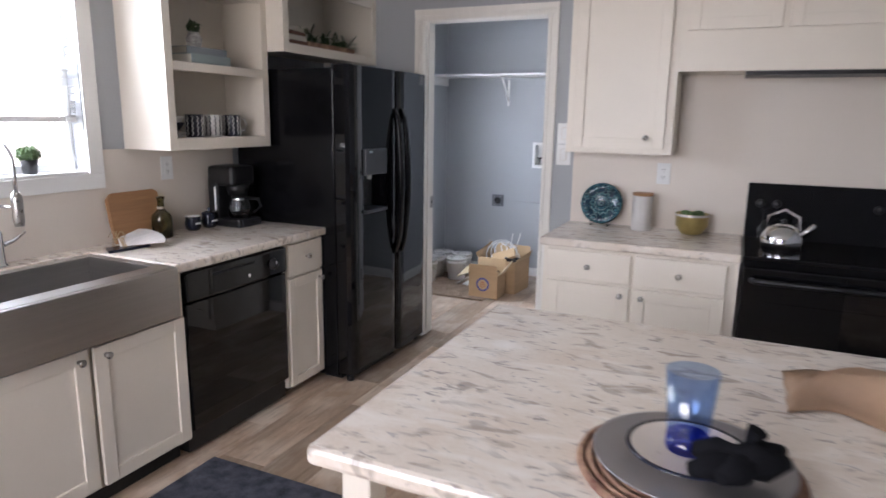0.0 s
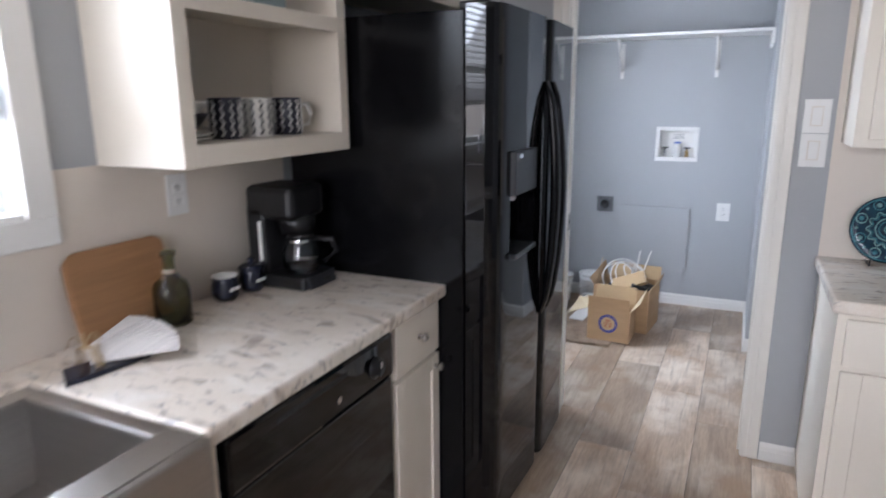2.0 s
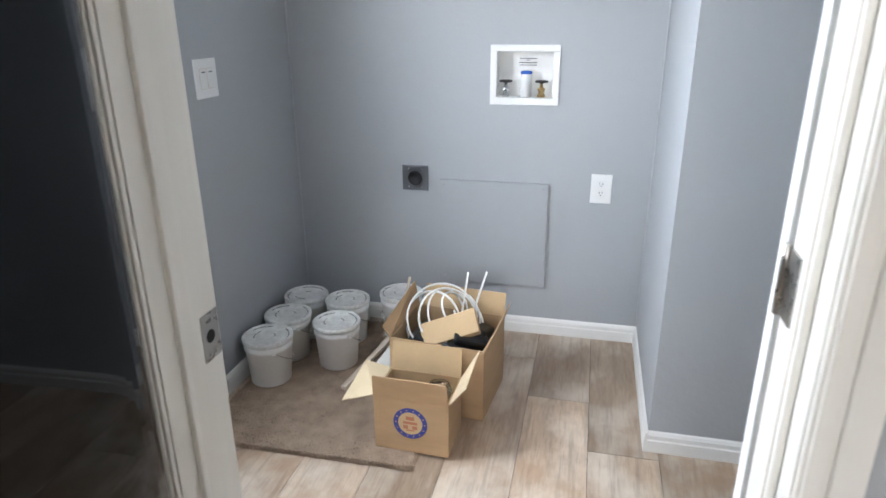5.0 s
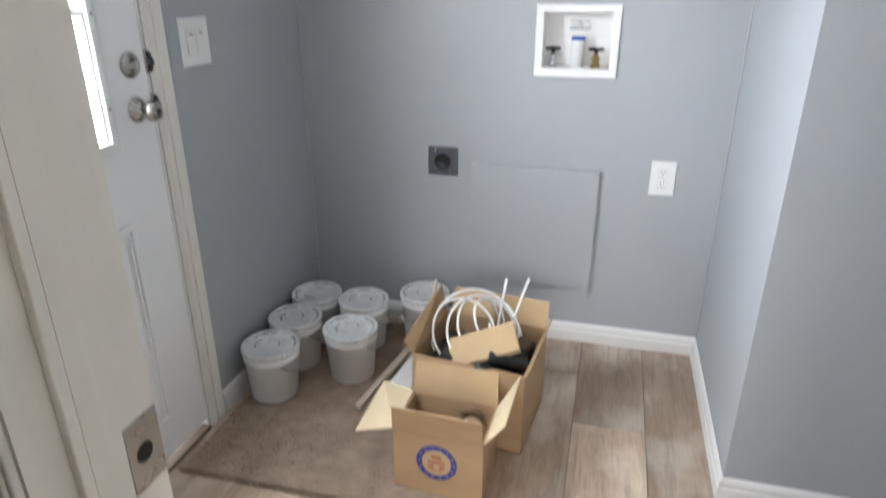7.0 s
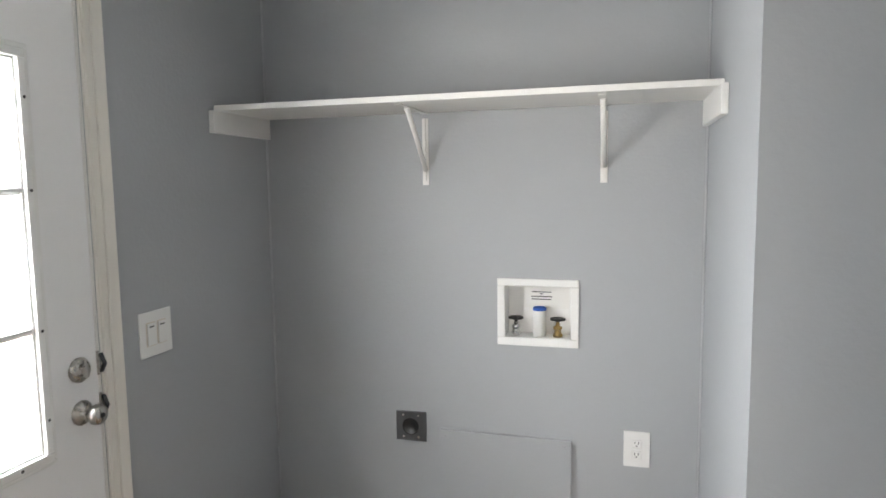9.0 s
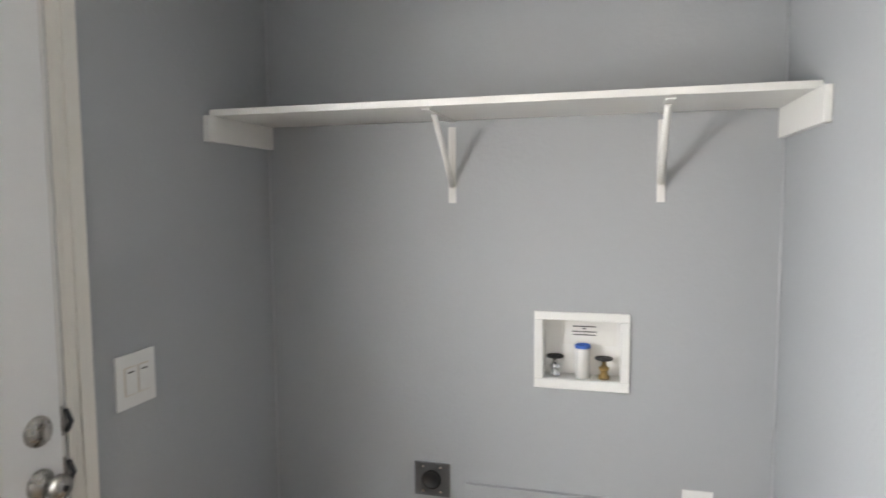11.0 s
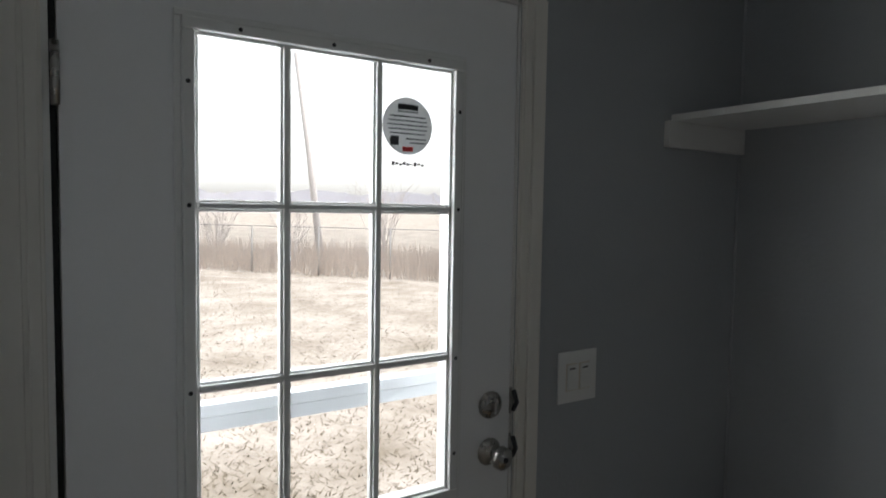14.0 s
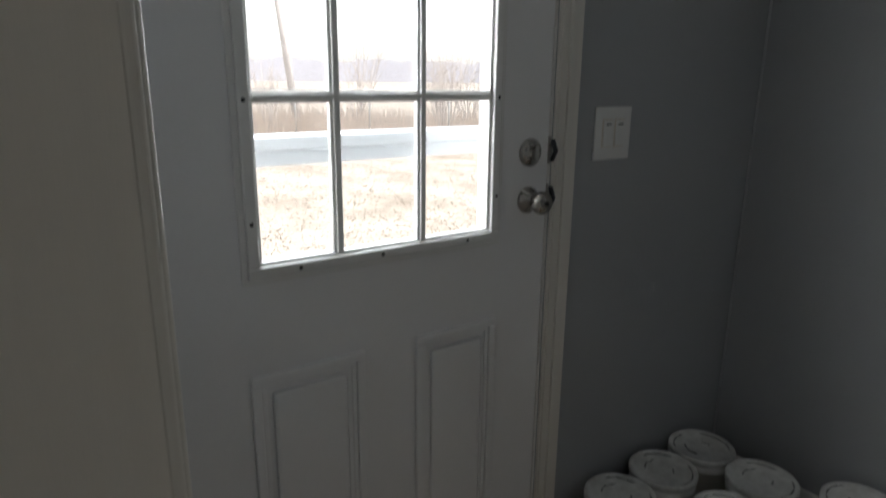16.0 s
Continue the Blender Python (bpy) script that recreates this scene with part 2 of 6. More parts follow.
def tube(points, r, bm=None, n=10, closed=False):
    """A round bar along points."""
    bm = bm or bmesh.new()
    pts = [Vector(p) for p in points]
    rings = []
    for i, p in enumerate(pts):
        d = (pts[min(i + 1, len(pts) - 1)] - pts[max(i - 1, 0)]).normalized()
        up = Vector((0, 0, 1)) if abs(d.z) < 0.9 else Vector((1, 0, 0))
        u = d.cross(up).normalized()
        v = d.cross(u)
        rr = r[i] if isinstance(r, (list, tuple)) else r
        rings.append([bm.verts.new(p + rr * (math.cos(2 * math.pi * k / n) * u + math.sin(2 * math.pi * k / n) * v)) for k in range(n)])
    for a, b in zip(rings, rings[1:]):
        for k in range(n):
            f = bm.faces.new((a[k], a[(k + 1) % n], b[(k + 1) % n], b[k]))
            f.smooth = True
    bm.faces.new(rings[0])
    bm.faces.new(rings[-1])
    bmesh.ops.recalc_face_normals(bm, faces=bm.faces)
    return bm


def prism(poly, z0, z1, bm=None, to=lambda x, y, z: (x, y, z)):
    """An outline pushed from z0 to z1; to() turns it into place."""
    bm = bm or bmesh.new()
    lo, hi = [bm.verts.new(to(x, y, z0)) for x, y in poly], [bm.verts.new(to(x, y, z1)) for x, y in poly]
    k = len(poly)
    for i in range(k):
        bm.faces.new((lo[i], lo[(i + 1) % k], hi[(i + 1) % k], hi[i]))
    bm.faces.new(lo)
    bm.faces.new(hi)
    bmesh.ops.recalc_face_normals(bm, faces=bm.faces)
    return bm


def mesh_from(name, bm, material):
    me = bpy.data.meshes.new(name)
    bm.to_mesh(me)
    bm.free()
    me.materials.append(material)
    return me


def top_place(ob):
    while ob.parent:
        ob = ob.parent
    return Vector(ob.location)


def part(name, bm, material, parent, label=""):
    """One mesh under a thing or a part. Vertices are given in the room's coordinates of the unturned thing."""
    bm.transform(Matrix.Translation(-top_place(parent)))
    ob = new(name, mesh_from(name, bm, material))
    ob.parent = parent
    return tagged(ob, label)


def thing(name, at, label, category, group="", kind=""):
    ob = new(name)
    ob.empty_display_size = 0.05
    ob.location = at
    return tagged(ob, label, category, group, kind)


def solid(name, bm, material, label, category, group="", kind=""):
    """A thing of one mesh; its origin is the middle of its base."""
    xs = [v.co for v in bm.verts]
    at = Vector(((min(p.x for p in xs) + max(p.x for p in xs)) / 2, (min(p.y for p in xs) + max(p.y for p in xs)) / 2, min(p.z for p in xs)))
    bm.transform(Matrix.Translation(-at))
    ob = new(name, mesh_from(name, bm, material))
    ob.location = at
    return tagged(ob, label, category, group, kind)


def structure(name, bm, material, label, category):
    return tagged(new(name, mesh_from(name, bm, material)), label, category, "", "structure")


def pierced(bm, axis, a0, a1, b0, b1, z0, z1, holes):
    """A wall along axis from a0 to a1, b0 to b1 thick, with holes (a, a, z, z)."""
    cuts = sorted({a0, a1, *[h[0] for h in holes], *[h[1] for h in holes]})
    for p, q in zip(cuts, cuts[1:]):
        gaps = sorted((h[2], h[3]) for h in holes if h[0] <= p + 1e-6 and h[1] >= q - 1e-6)
        z = z0
        for g0, g1 in [*gaps, (z1, z1)]:
            if g0 > z + 1e-6:
                box(bm, *((p, b0, z, q, b1, g0) if axis == "x" else (b0, p, z, b1, q, g0)))
            z = g1
    return bm


# ---------------------------------------------------------------- plan
D, W = 2.083, 1.612          # laundry depth and recess width
JOG = 1.285                  # front of the recess side wall
H = 2.46
EAST, SOUTH = 4.6, -5.2
LEAST = 2.75                 # laundry east wall
DOOR = (0.784, 1.604, 2.135)  # kitchen doorway
XD = (0.235, 1.197, 2.145)   # outside door, clear of the casing
WIN = (-2.95, -1.895, 1.245, 2.1)

floor = structure("floor", bx(-0.1, SOUTH - 0.1, -0.12, EAST + 0.1, D + 0.1, -0.004), JOINT, "weathered wood-look vinyl plank floor", "floor")
structure("ceiling", bx(-0.1, SOUTH - 0.1, H, EAST + 0.1, D + 0.1, H + 0.1), CEIL, "white textured ceiling", "ceiling")
structure("wall_west", pierced(bmesh.new(), "y", SOUTH - 0.1, D + 0.12, -0.12, 0, 0, H, [(WIN[0], WIN[1], WIN[2], WIN[3]), (XD[0], XD[1], 0, XD[2])]), WALL, "grey painted outside wall", "wall")
BOX = (0.915, 1.204, 1.065, 1.308)   # washer box, outside of its frame
structure("wall_north", pierced(bmesh.new(), "x", 0, LEAST, D, D + 0.12, 0, H, [(BOX[0] + 0.024, BOX[1] - 0.024, BOX[2] + 0.026, BOX[3] - 0.022)]), WALL, "grey painted laundry wall", "wall")
structure("wall_partition", pierced(bmesh.new(), "x", 0, EAST, 0, 0.146, 0, H, [(DOOR[0] - 0.012, DOOR[1] + 0.012, 0, DOOR[2] + 0.012)]), WALL, "grey painted wall with a doorway", "wall")
structure("wall_recess", bx(W, JOG, 0, LEAST, D, H), WALL, "grey painted side wall of the washer recess", "wall")
structure("wall_laundry_east", bx(LEAST, 0.146, 0, LEAST + 0.1, D + 0.12, H), WALL, "plain grey wall", "wall")
structure("wall_east", bx(EAST, SOUTH, 0, EAST + 0.1, 0.1, H), WALL, "plain grey wall", "wall")
# opening added in the unseen south wall to let the fill light in
structure("wall_south", pierced(bmesh.new(), "x", 0, EAST, SOUTH - 0.1, SOUTH, 0, H, [(0.6, 2.4, 1.0, 2.2)]), WALL, "plain grey wall with an opening added for fill light", "wall")


def baseboard(x0, y0, x1, y1, nx, ny):
    """Moulded skirting along a wall, whose room side is nx, ny."""
    t, h = 0.012, 0.08
    bm = bmesh.new()
    prof = ((0, 0), (t, 0), (t, h * 0.55), (t * 0.75, h * 0.62), (t * 0.75, h * 0.8), (t * 0.4, h * 0.92), (0, h))
    a = [bm.verts.new((x0 + nx * d, y0 + ny * d, z)) for d, z in prof]
    b = [bm.verts.new((x1 + nx * d, y1 + ny * d, z)) for d, z in prof]
    k = len(prof)
    for i in range(k):
        bm.faces.new((a[i], a[(i + 1) % k], b[(i + 1) % k], b[i]))
    bm.faces.new(a)
    bm.faces.new(b)
    bmesh.ops.recalc_face_normals(bm, faces=bm.faces)
    structure("baseboard", bm, TRIM, "white moulded baseboard along the wall", "baseboard")


baseboard(0.002, D - 0.001, W - 0.001, D - 0.001, 0, -1)
baseboard(0.001, 1.28, 0.001, D - 0.014, 1, 0)
baseboard(W - 0.001, JOG - 0.012, W - 0.001, D - 0.014, -1, 0)
baseboard(W - 0.001, JOG - 0.001, LEAST, JOG - 0.001, 0, -1)
baseboard(1.676, -0.001, 1.82, -0.001, 0, -1)

# same paint as the wall; the paler grey puts the corner's reflection into the colour
BEAD = mat("bead_reflection_grey", (0.47, 0.485, 0.50), 0.45, vary=0.08, scale=3)
for x0, x1 in ((0.0005, 0.007), (W - 0.007, W - 0.0005)):
    structure("trim", bx(x0, D - 0.007, 0.081, x1, D - 0.0005, H - 0.002, bev=0.002), BEAD, "thin wall corner bead, its reflected light painted pale grey", "trim")

for name, x0, y0, x1, y1, z1, lab in (("backsplash", 0.0005, -3.6, 0.005, -0.96, 1.352, "cream backsplash panel behind the sink counter"), ("backsplash", 1.80, -0.0045, 3.9, -0.0005, 1.9, "cream backsplash panel behind the stove")):
    structure(name, bx(x0, y0, 0.9, x1, y1, z1 if x0 > 1 else 1.185), SPLASH, lab, "backsplash")
structure("backsplash", bx(0.0005, -1.822, 1.185, 0.005, -0.96, 1.352), SPLASH, "cream backsplash panel under the wall cabinet", "backsplash")


# ---------------------------------------------------------------- doorway between kitchen and laundry
def casing_bar(bm, along, p0, p1, q0, q1, face, out):
    """Moulded casing: a wide flat and a raised outer bead. along z or x; q0 is the opening side."""
    s = 1 if q1 > q0 else -1
    w = abs(q1 - q0)
    for a, b, t in ((0, w, 0.009), (w * 0.08, w * 0.35, 0.013), (w * 0.45, w * 0.98, 0.016)):
        lo, hi = sorted((q0 + s * a, q0 + s * b))
        f0, f1 = sorted((face, face + out * t))
        if along == "z":
            yield lo, f0, p0, hi, f1, p1
        else:
            yield p0, f0, lo, p1, f1, hi


def casing_set(parent, x0, x1, top, w, face, out, swap=False):
    def emit(bars, name):
        bm = bmesh.new()
        for b in bars:
            b = (b[1], b[0], b[2], b[4], b[3], b[5]) if swap else b
            box(bm, *b, bev=0.002)
        part(name, bm, CASING, parent)
    emit(casing_bar(None, "z", 0, top, x0, x0 - w, face, out), "casing_side")
    emit(casing_bar(None, "z", 0, top, x1, x1 + w, face, out), "casing_side")
    emit(casing_bar(None, "x", x0 - w, x1 + w, top, top + w, face, out), "casing_head")


frame_k = thing("door_frame_kitchen", (1.23, 0.05, 0), "cream door frame between kitchen and laundry", "door frame", "", "structure")
casing_set(frame_k, DOOR[0], DOOR[1], DOOR[2], 0.068, -0.0005, -1)
casing_set(frame_k, DOOR[0] - 0.006, DOOR[1] + 0.006, DOOR[2] + 0.006, 0.068, 0.1465, 1)
part("jamb", bx(DOOR[0] - 0.012, 0, 0, DOOR[0] + 0.002, 0.146, DOOR[2]), CASING, frame_k)
part("jamb", bx(DOOR[1] - 0.002, 0, 0, DOOR[1] + 0.012, 0.146, DOOR[2]), CASING, frame_k)
part("jamb_head", bx(DOOR[0] - 0.012, 0, DOOR[2] - 0.002, DOOR[1] + 0.012, 0.146, DOOR[2] + 0.012), CASING, frame_k)
for x0, x1 in ((DOOR[0] + 0.002, DOOR[0] + 0.012), (DOOR[1] - 0.012, DOOR[1] - 0.002)):
    part("door_stop", bx(x0, 0.040, 0, x1, 0.052, DOOR[2] - 0.002, bev=0.002), CASING, frame_k)
    part("glue_line", bx(min(x0, x1 - 0.006), 0.0521, 0, min(x0, x1 - 0.006) + 0.006, 0.0555, DOOR[2] - 0.002), LIGHTWOOD, frame_k, "bare tan wood line along the door stop")
strike = part("strike_plate", bx(DOOR[0] + 0.002, 0.100, 0.905, DOOR[0] + 0.0035, 0.1455, 0.985, bev=0.0006), NICKEL, frame_k, "brushed metal strike plate with a latch hole")
part("latch_hole", lathe(((0.011, 0), (0.011, 0.0006)), (DOOR[0] + 0.0033, 0.121, 0.945), 18, axis="x"), DARK, strike)
for z in (0.33, 1.10, 1.92):
    hinge = part("hinge", bx(DOOR[1] - 0.004, 0.105, z - 0.045, DOOR[1] - 0.002, 0.1455, z + 0.045), NICKEL, frame_k, "satin metal hinge")
    part("hinge_pin", lathe(((0.006, -0.046), (0.006, 0.046), (0.003, 0.05)), (DOOR[1] - 0.006, 0.1525, z), 12), NICKEL, hinge)

# open inner door, folded back against the laundry side of the wall
leaf = thing("door_kitchen", (DOOR[1] + 0.38, 0.15, 0.01), "white panel door standing fully open against the wall", "door", "", "structure")
part("door_leaf", bx(DOOR[1] + 0.006, 0.198, 0.012, DOOR[1] + 0.735, 0.233, 2.115, bev=0.002), DOORPAINT, leaf)

# ---------------------------------------------------------------- outside door
xdoor = thing("door_outside", (-0.03, 0.716, 0), "white half-glass outside door with nine panes", "door", "", "structure")
Y0, Y1 = 0.257, 1.187
LITE = (0.440, 1.028, 0.985, 1.972)
bm = pierced(bmesh.new(), "y", Y0, Y1, -0.045, -0.002, 0.035, 2.125, [(LITE[0] + 0.02, LITE[1] - 0.02, LITE[2] + 0.02, LITE[3] - 0.02)])
slab = part("door_leaf", bm, DOORPAINT, xdoor)


def ring_bar(bm, y0, y1, z0, z1, w, x0, x1, bev=0.003):
    for b in ((y0, z0, y1, z0 + w), (y0, z1 - w, y1, z1), (y0, z0 + w, y0 + w, z1 - w), (y1 - w, z0 + w, y1, z1 - w)):
        box(bm, x0, b[0], b[1], x1, b[2], b[3], bev=bev)
    return bm


part("glazing_flange", ring_bar(bmesh.new(), LITE[0] - 0.012, LITE[1] + 0.012, LITE[2] - 0.012, LITE[3] + 0.012, 0.0125, -0.002, 0.0055, bev=0.0025), WHITE_PL, xdoor)
lite = part("glazing_frame", ring_bar(bmesh.new(), *LITE, 0.022, -0.002, 0.013), WHITE_PL, xdoor, "raised white plastic glazing frame")
part("glazing_bead", ring_bar(bmesh.new(), LITE[0] + 0.022, LITE[1] - 0.022, LITE[2] + 0.022, LITE[3] - 0.022, 0.007, -0.012, 0.003, bev=0.002), WHITE_PL, xdoor)
gy0, gy1, gz0, gz1 = LITE[0] + 0.027, LITE[1] - 0.027, LITE[2] + 0.027, LITE[3] - 0.027
for y in (0.627, 0.822):
    part("muntin", box(bx(-0.012, y - 0.011, gz0, 0.001, y + 0.011, gz1, bev=0.002), 0.001, y - 0.0055, gz0, 0.008, y + 0.0055, gz1, bev=0.002), WHITE_PL, xdoor)
for z in (1.314, 1.645):
    part("muntin", box(bx(-0.012, gy0, z - 0.011, 0.0005, gy1, z + 0.011, bev=0.002), 0.0005, gy0, z - 0.0055, 0.0075, gy1, z + 0.0055, bev=0.002), WHITE_PL, xdoor)
ys, zs = (gy0, 0.627, 0.822, gy1), (gz0, 1.314, 1.645, gz1)
for i in range(3):
    for j in range(3):
        p = part("pane", bx(-0.016, ys[i] - 0.002, zs[j] - 0.002, -0.0122, ys[i + 1] + 0.002, zs[j + 1] + 0.002), PANE, xdoor)
        p.visible_shadow = False
for y, z in [(LITE[0] + 0.1, LITE[2] + 0.011), (0.72, LITE[2] + 0.011), (LITE[1] - 0.09, LITE[2] + 0.011), (LITE[0] + 0.1, LITE[3] - 0.011), (0.72, LITE[3] - 0.011), (LITE[1] - 0.09, LITE[3] - 0.011)] + [(y, z) for y in (LITE[0] + 0.010, LITE[1] - 0.010) for z in (1.09, 1.31, 1.645, 1.86)]:
    part("screw", lathe(((0.0045, 0), (0.003, 0.0015)), (0.0128, y, z), 8, axis="x"), BLACK_PL, lite)
for y0, y1 in ((0.430, 0.676), (0.805, 1.034)):
    pn = part("door_panel", ring_bar(ring_bar(bmesh.new(), y0, y1, 0.156, 0.789, 0.020, -0.002, 0.009, bev=0.004), y0 + 0.0205, y1 - 0.0205, 0.1765, 0.7685, 0.010, -0.002, 0.003, bev=0.002), DOORPAINT, xdoor)
    part("panel_field", bx(-0.002, y0 + 0.042, 0.198, 0.007, y1 - 0.042, 0.747, bev=0.008), DOORPAINT, pn)


def knob(at, parent):
    k = part("door_knob", lathe(((0.033, 0), (0.033, 0.004), (0.026, 0.012), (0.014, 0.016), (0.012, 0.03), (0.02, 0.036), (0.027, 0.046), (0.026, 0.06), (0.018, 0.066), (0.0, 0.067)), at, 24, axis="x"), NICKEL, parent, "satin nickel knob")
    part("knob_button", lathe(((0.007, 0), (0.006, 0.004)), (at[0] + 0.066, at[1], at[2]), 12, axis="x"), BLACK_PL, k)


knob((-0.003, 1.128, 1.068), xdoor)
bolt = part("deadbolt", lathe(((0.033, 0), (0.033, 0.006), (0.027, 0.013), (0.012, 0.015), (0.0, 0.015)), (-0.003, 1.128, 1.182), 24, axis="x"), NICKEL, xdoor, "round satin nickel deadbolt")
part("thumb_turn", bx(0.010, 1.122, 1.164, 0.028, 1.134, 1.200, bev=0.004), NICKEL, bolt)
for z in (0.33, 1.085, 1.85):
    part("hinge", lathe(((0.007, -0.05), (0.007, 0.05)), (0.006, Y0 - 0.004, z), 10), NICKEL, xdoor)

THRESH = mat("worn_brown_threshold", (0.24, 0.185, 0.14), 0.6, vary=0.3, scale=8)
xframe = thing("door_frame_outside", (0, 0.716, 0), "white moulded frame of the outside door", "door frame", "", "structure")
casing_set(xframe, XD[0], XD[1], XD[2], 0.07, 0.0005, 1, swap=True)
part("jamb", bx(-0.12, XD[0] - 0.0005, 0, -0.001, XD[0] + 0.010, XD[2]), TRIM, xframe)
part("jamb", bx(-0.12, XD[1] - 0.008, 0, -0.001, XD[1] + 0.0005, XD[2]), TRIM, xframe)
part("jamb_head", bx(-0.12, XD[0], 2.128, -0.001, XD[1], XD[2] + 0.0005), TRIM, xframe)
part("threshold", bx(-0.12, XD[0] + 0.01, 0, 0.014, XD[1] - 0.008, 0.014, bev=0.004), THRESH, xframe, "brown worn threshold strip")
for z in (1.068, 1.182):
    sp_ = part("strike_plate", bx(-0.030, XD[1] - 0.0105, z - 0.03, 0.004, XD[1] - 0.006, z + 0.035, bev=0.001), NICKEL, xframe, "darkened metal strike plate")
    part("strike_lip", tube([(0.004, XD[1] - 0.002, z - 0.022), (0.014, XD[1] + 0.001, z), (0.004, XD[1] - 0.002, z + 0.028)], 0.006, n=8), GREY_PL, sp_)
for y0, y1 in ((XD[0] + 0.010, XD[0] + 0.03), (XD[1] - 0.028, XD[1] - 0.008)):
    part("door_stop", bx(-0.062, y0, 0.022, -0.046, y1, 2.128), TRIM, xframe)
# black strip added to darken the hinge gap as its shade would
part("weatherstrip", bx(-0.0455, XD[0] + 0.0105, 0.022, -0.030, XD[0] + 0.0205, 2.128, bev=0.002), BLACK_PL, xframe, "black strip added for the shade in the hinge gap")
part("door_stop", bx(-0.062, XD[0] + 0.03, 2.108, -0.046, XD[1] - 0.028, 2.128), TRIM, xframe)

# ---------------------------------------------------------------- kitchen cabinets
def small_knob(at, axis, sign, parent):
    prof = [(0.009, 0), (0.006, 0.006), (0.006, 0.014), (0.014, 0.018), (0.015, 0.024), (0.009, 0.029), (0.0, 0.03)]
    part("knob", lathe([(r, sign * h) for r, h in prof], at, 16, axis=axis), NICKEL, parent, "satin metal knob")


def shaker(name, parent, a0, a1, z0, z1, face, axis, sign, knob_at=None, rail=0.055):
    """A framed front with a sunk panel. axis: the way it looks (x or y); face: its back plane."""
    def put(p, q, r, s, d0, d1, bev):
        lo, hi = sorted((face + sign * d0, face + sign * d1))
        return bx(*((lo, p, r, hi, q, s) if axis == "x" else (p, lo, r, q, hi, s)), bev=bev)
    if rail:
        d = part(name, put(a0 + rail * 0.9, a1 - rail * 0.9, z0 + rail * 0.9, z1 - rail * 0.9, 0.001, 0.010, 0), CREAM, parent)
        for k in (0, 1):
            za, xa = (z0, a0) if k == 0 else (z1 - rail, a1 - rail)
            part("rail", put(a0 + rail, a1 - rail, za, za + rail, 0.001, 0.0188, 0.002), CREAM, d)
            part("stile", put(xa, xa + rail, z0, z1, 0.001, 0.019, 0.003), CREAM, d)
    else:
        d = part(name, put(a0, a1, z0, z1, 0.001, 0.019, 0.004), CREAM, parent)
    if knob_at:
        f = face + sign * 0.019
        small_knob((f, knob_at[0], knob_at[1]) if axis == "x" else (knob_at[0], f, knob_at[1]), axis, sign, d)
    return d


# sink base
c = thing("base_cabinet", (0.3, -2.42, 0), "cream sink cabinet with two framed doors", "cabinet", "base cabinets")
part("body", box(bx(0.004, -2.86, 0.10, 0.60, -1.965, 0.69), 0.60, -2.03, 0.10, 0.612, -1.965, 0.865), CREAM, c)
# recess shade painted near-black onto the toe kick
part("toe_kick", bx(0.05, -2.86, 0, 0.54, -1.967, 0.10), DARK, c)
shaker("door", c, -2.845, -2.415, 0.115, 0.675, 0.60, "x", 1, (-2.455, 0.635))
shaker("door", c, -2.40, -1.975, 0.115, 0.675, 0.6125, "x", 1, (-2.355, 0.635))
# cabinet beyond the sink
c = thing("base_cabinet", (0.3, -3.2, 0), "cream base cabinet beside the sink", "cabinet", "base cabinets")
part("body", bx(0.004, -3.6, 0.10, 0.60, -2.865, 0.865), CREAM, c)
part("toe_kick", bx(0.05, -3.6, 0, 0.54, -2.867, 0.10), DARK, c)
shaker("drawer", c, -3.585, -2.88, 0.685, 0.85, 0.60, "x", 1, (-3.2, 0.77), rail=0)
shaker("door", c, -3.585, -2.88, 0.115, 0.67, 0.60, "x", 1, (-2.92, 0.63))
# narrow unit
c = thing("base_cabinet", (0.3, -1.1, 0), "narrow cream cabinet with a drawer and a door", "cabinet", "base cabinets")
part("body", bx(0.004, -1.265, 0.06, 0.60, -0.945, 0.868), CREAM, c)
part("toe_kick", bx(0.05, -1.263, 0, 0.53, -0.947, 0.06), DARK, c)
shaker("drawer", c, -1.25, -0.955, 0.685, 0.855, 0.60, "x", 1, (-1.1, 0.775), rail=0)
shaker("door", c, -1.25, -0.955, 0.065, 0.67, 0.60, "x", 1, (-0.985, 0.63), rail=0.05)

# dishwasher
dw = thing("dishwasher", (0.3, -1.61, 0), "black built-in dishwasher with a control dial", "dishwasher")
part("tub", bx(0.02, -1.955, 0.02, 0.585, -1.275, 0.862), BLACK_PL, dw)
part("door", bx(0.586, -1.95, 0.13, 0.618, -1.278, 0.715, bev=0.006), BLACK, dw)
pnl = part("control_panel", bx(0.586, -1.95, 0.722, 0.626, -1.278, 0.855, bev=0.010), BLACK, dw)
part("toe_panel", bx(0.54, -1.95, 0.02, 0.57, -1.278, 0.125, bev=0.004), BLACK_PL, dw)
part("dial", lathe(((0.030, 0), (0.030, 0.006), (0.022, 0.010), (0.020, 0.022), (0.0, 0.023)), (0.626, -1.385, 0.785), 24, axis="x"), BLACK_PL, pnl)
part("dial_mark", bx(0.648, -1.388, 0.787, 0.650, -1.382, 0.803), WHITE_PL, pnl)
part("latch_slot", bx(0.622, -1.80, 0.815, 0.628, -1.52, 0.828, bev=0.003), DARK, pnl)
part("badge", lathe(((0.009, 0), (0.009, 0.002)), (0.626, -1.56, 0.765), 16, axis="x"), CHROME, pnl)

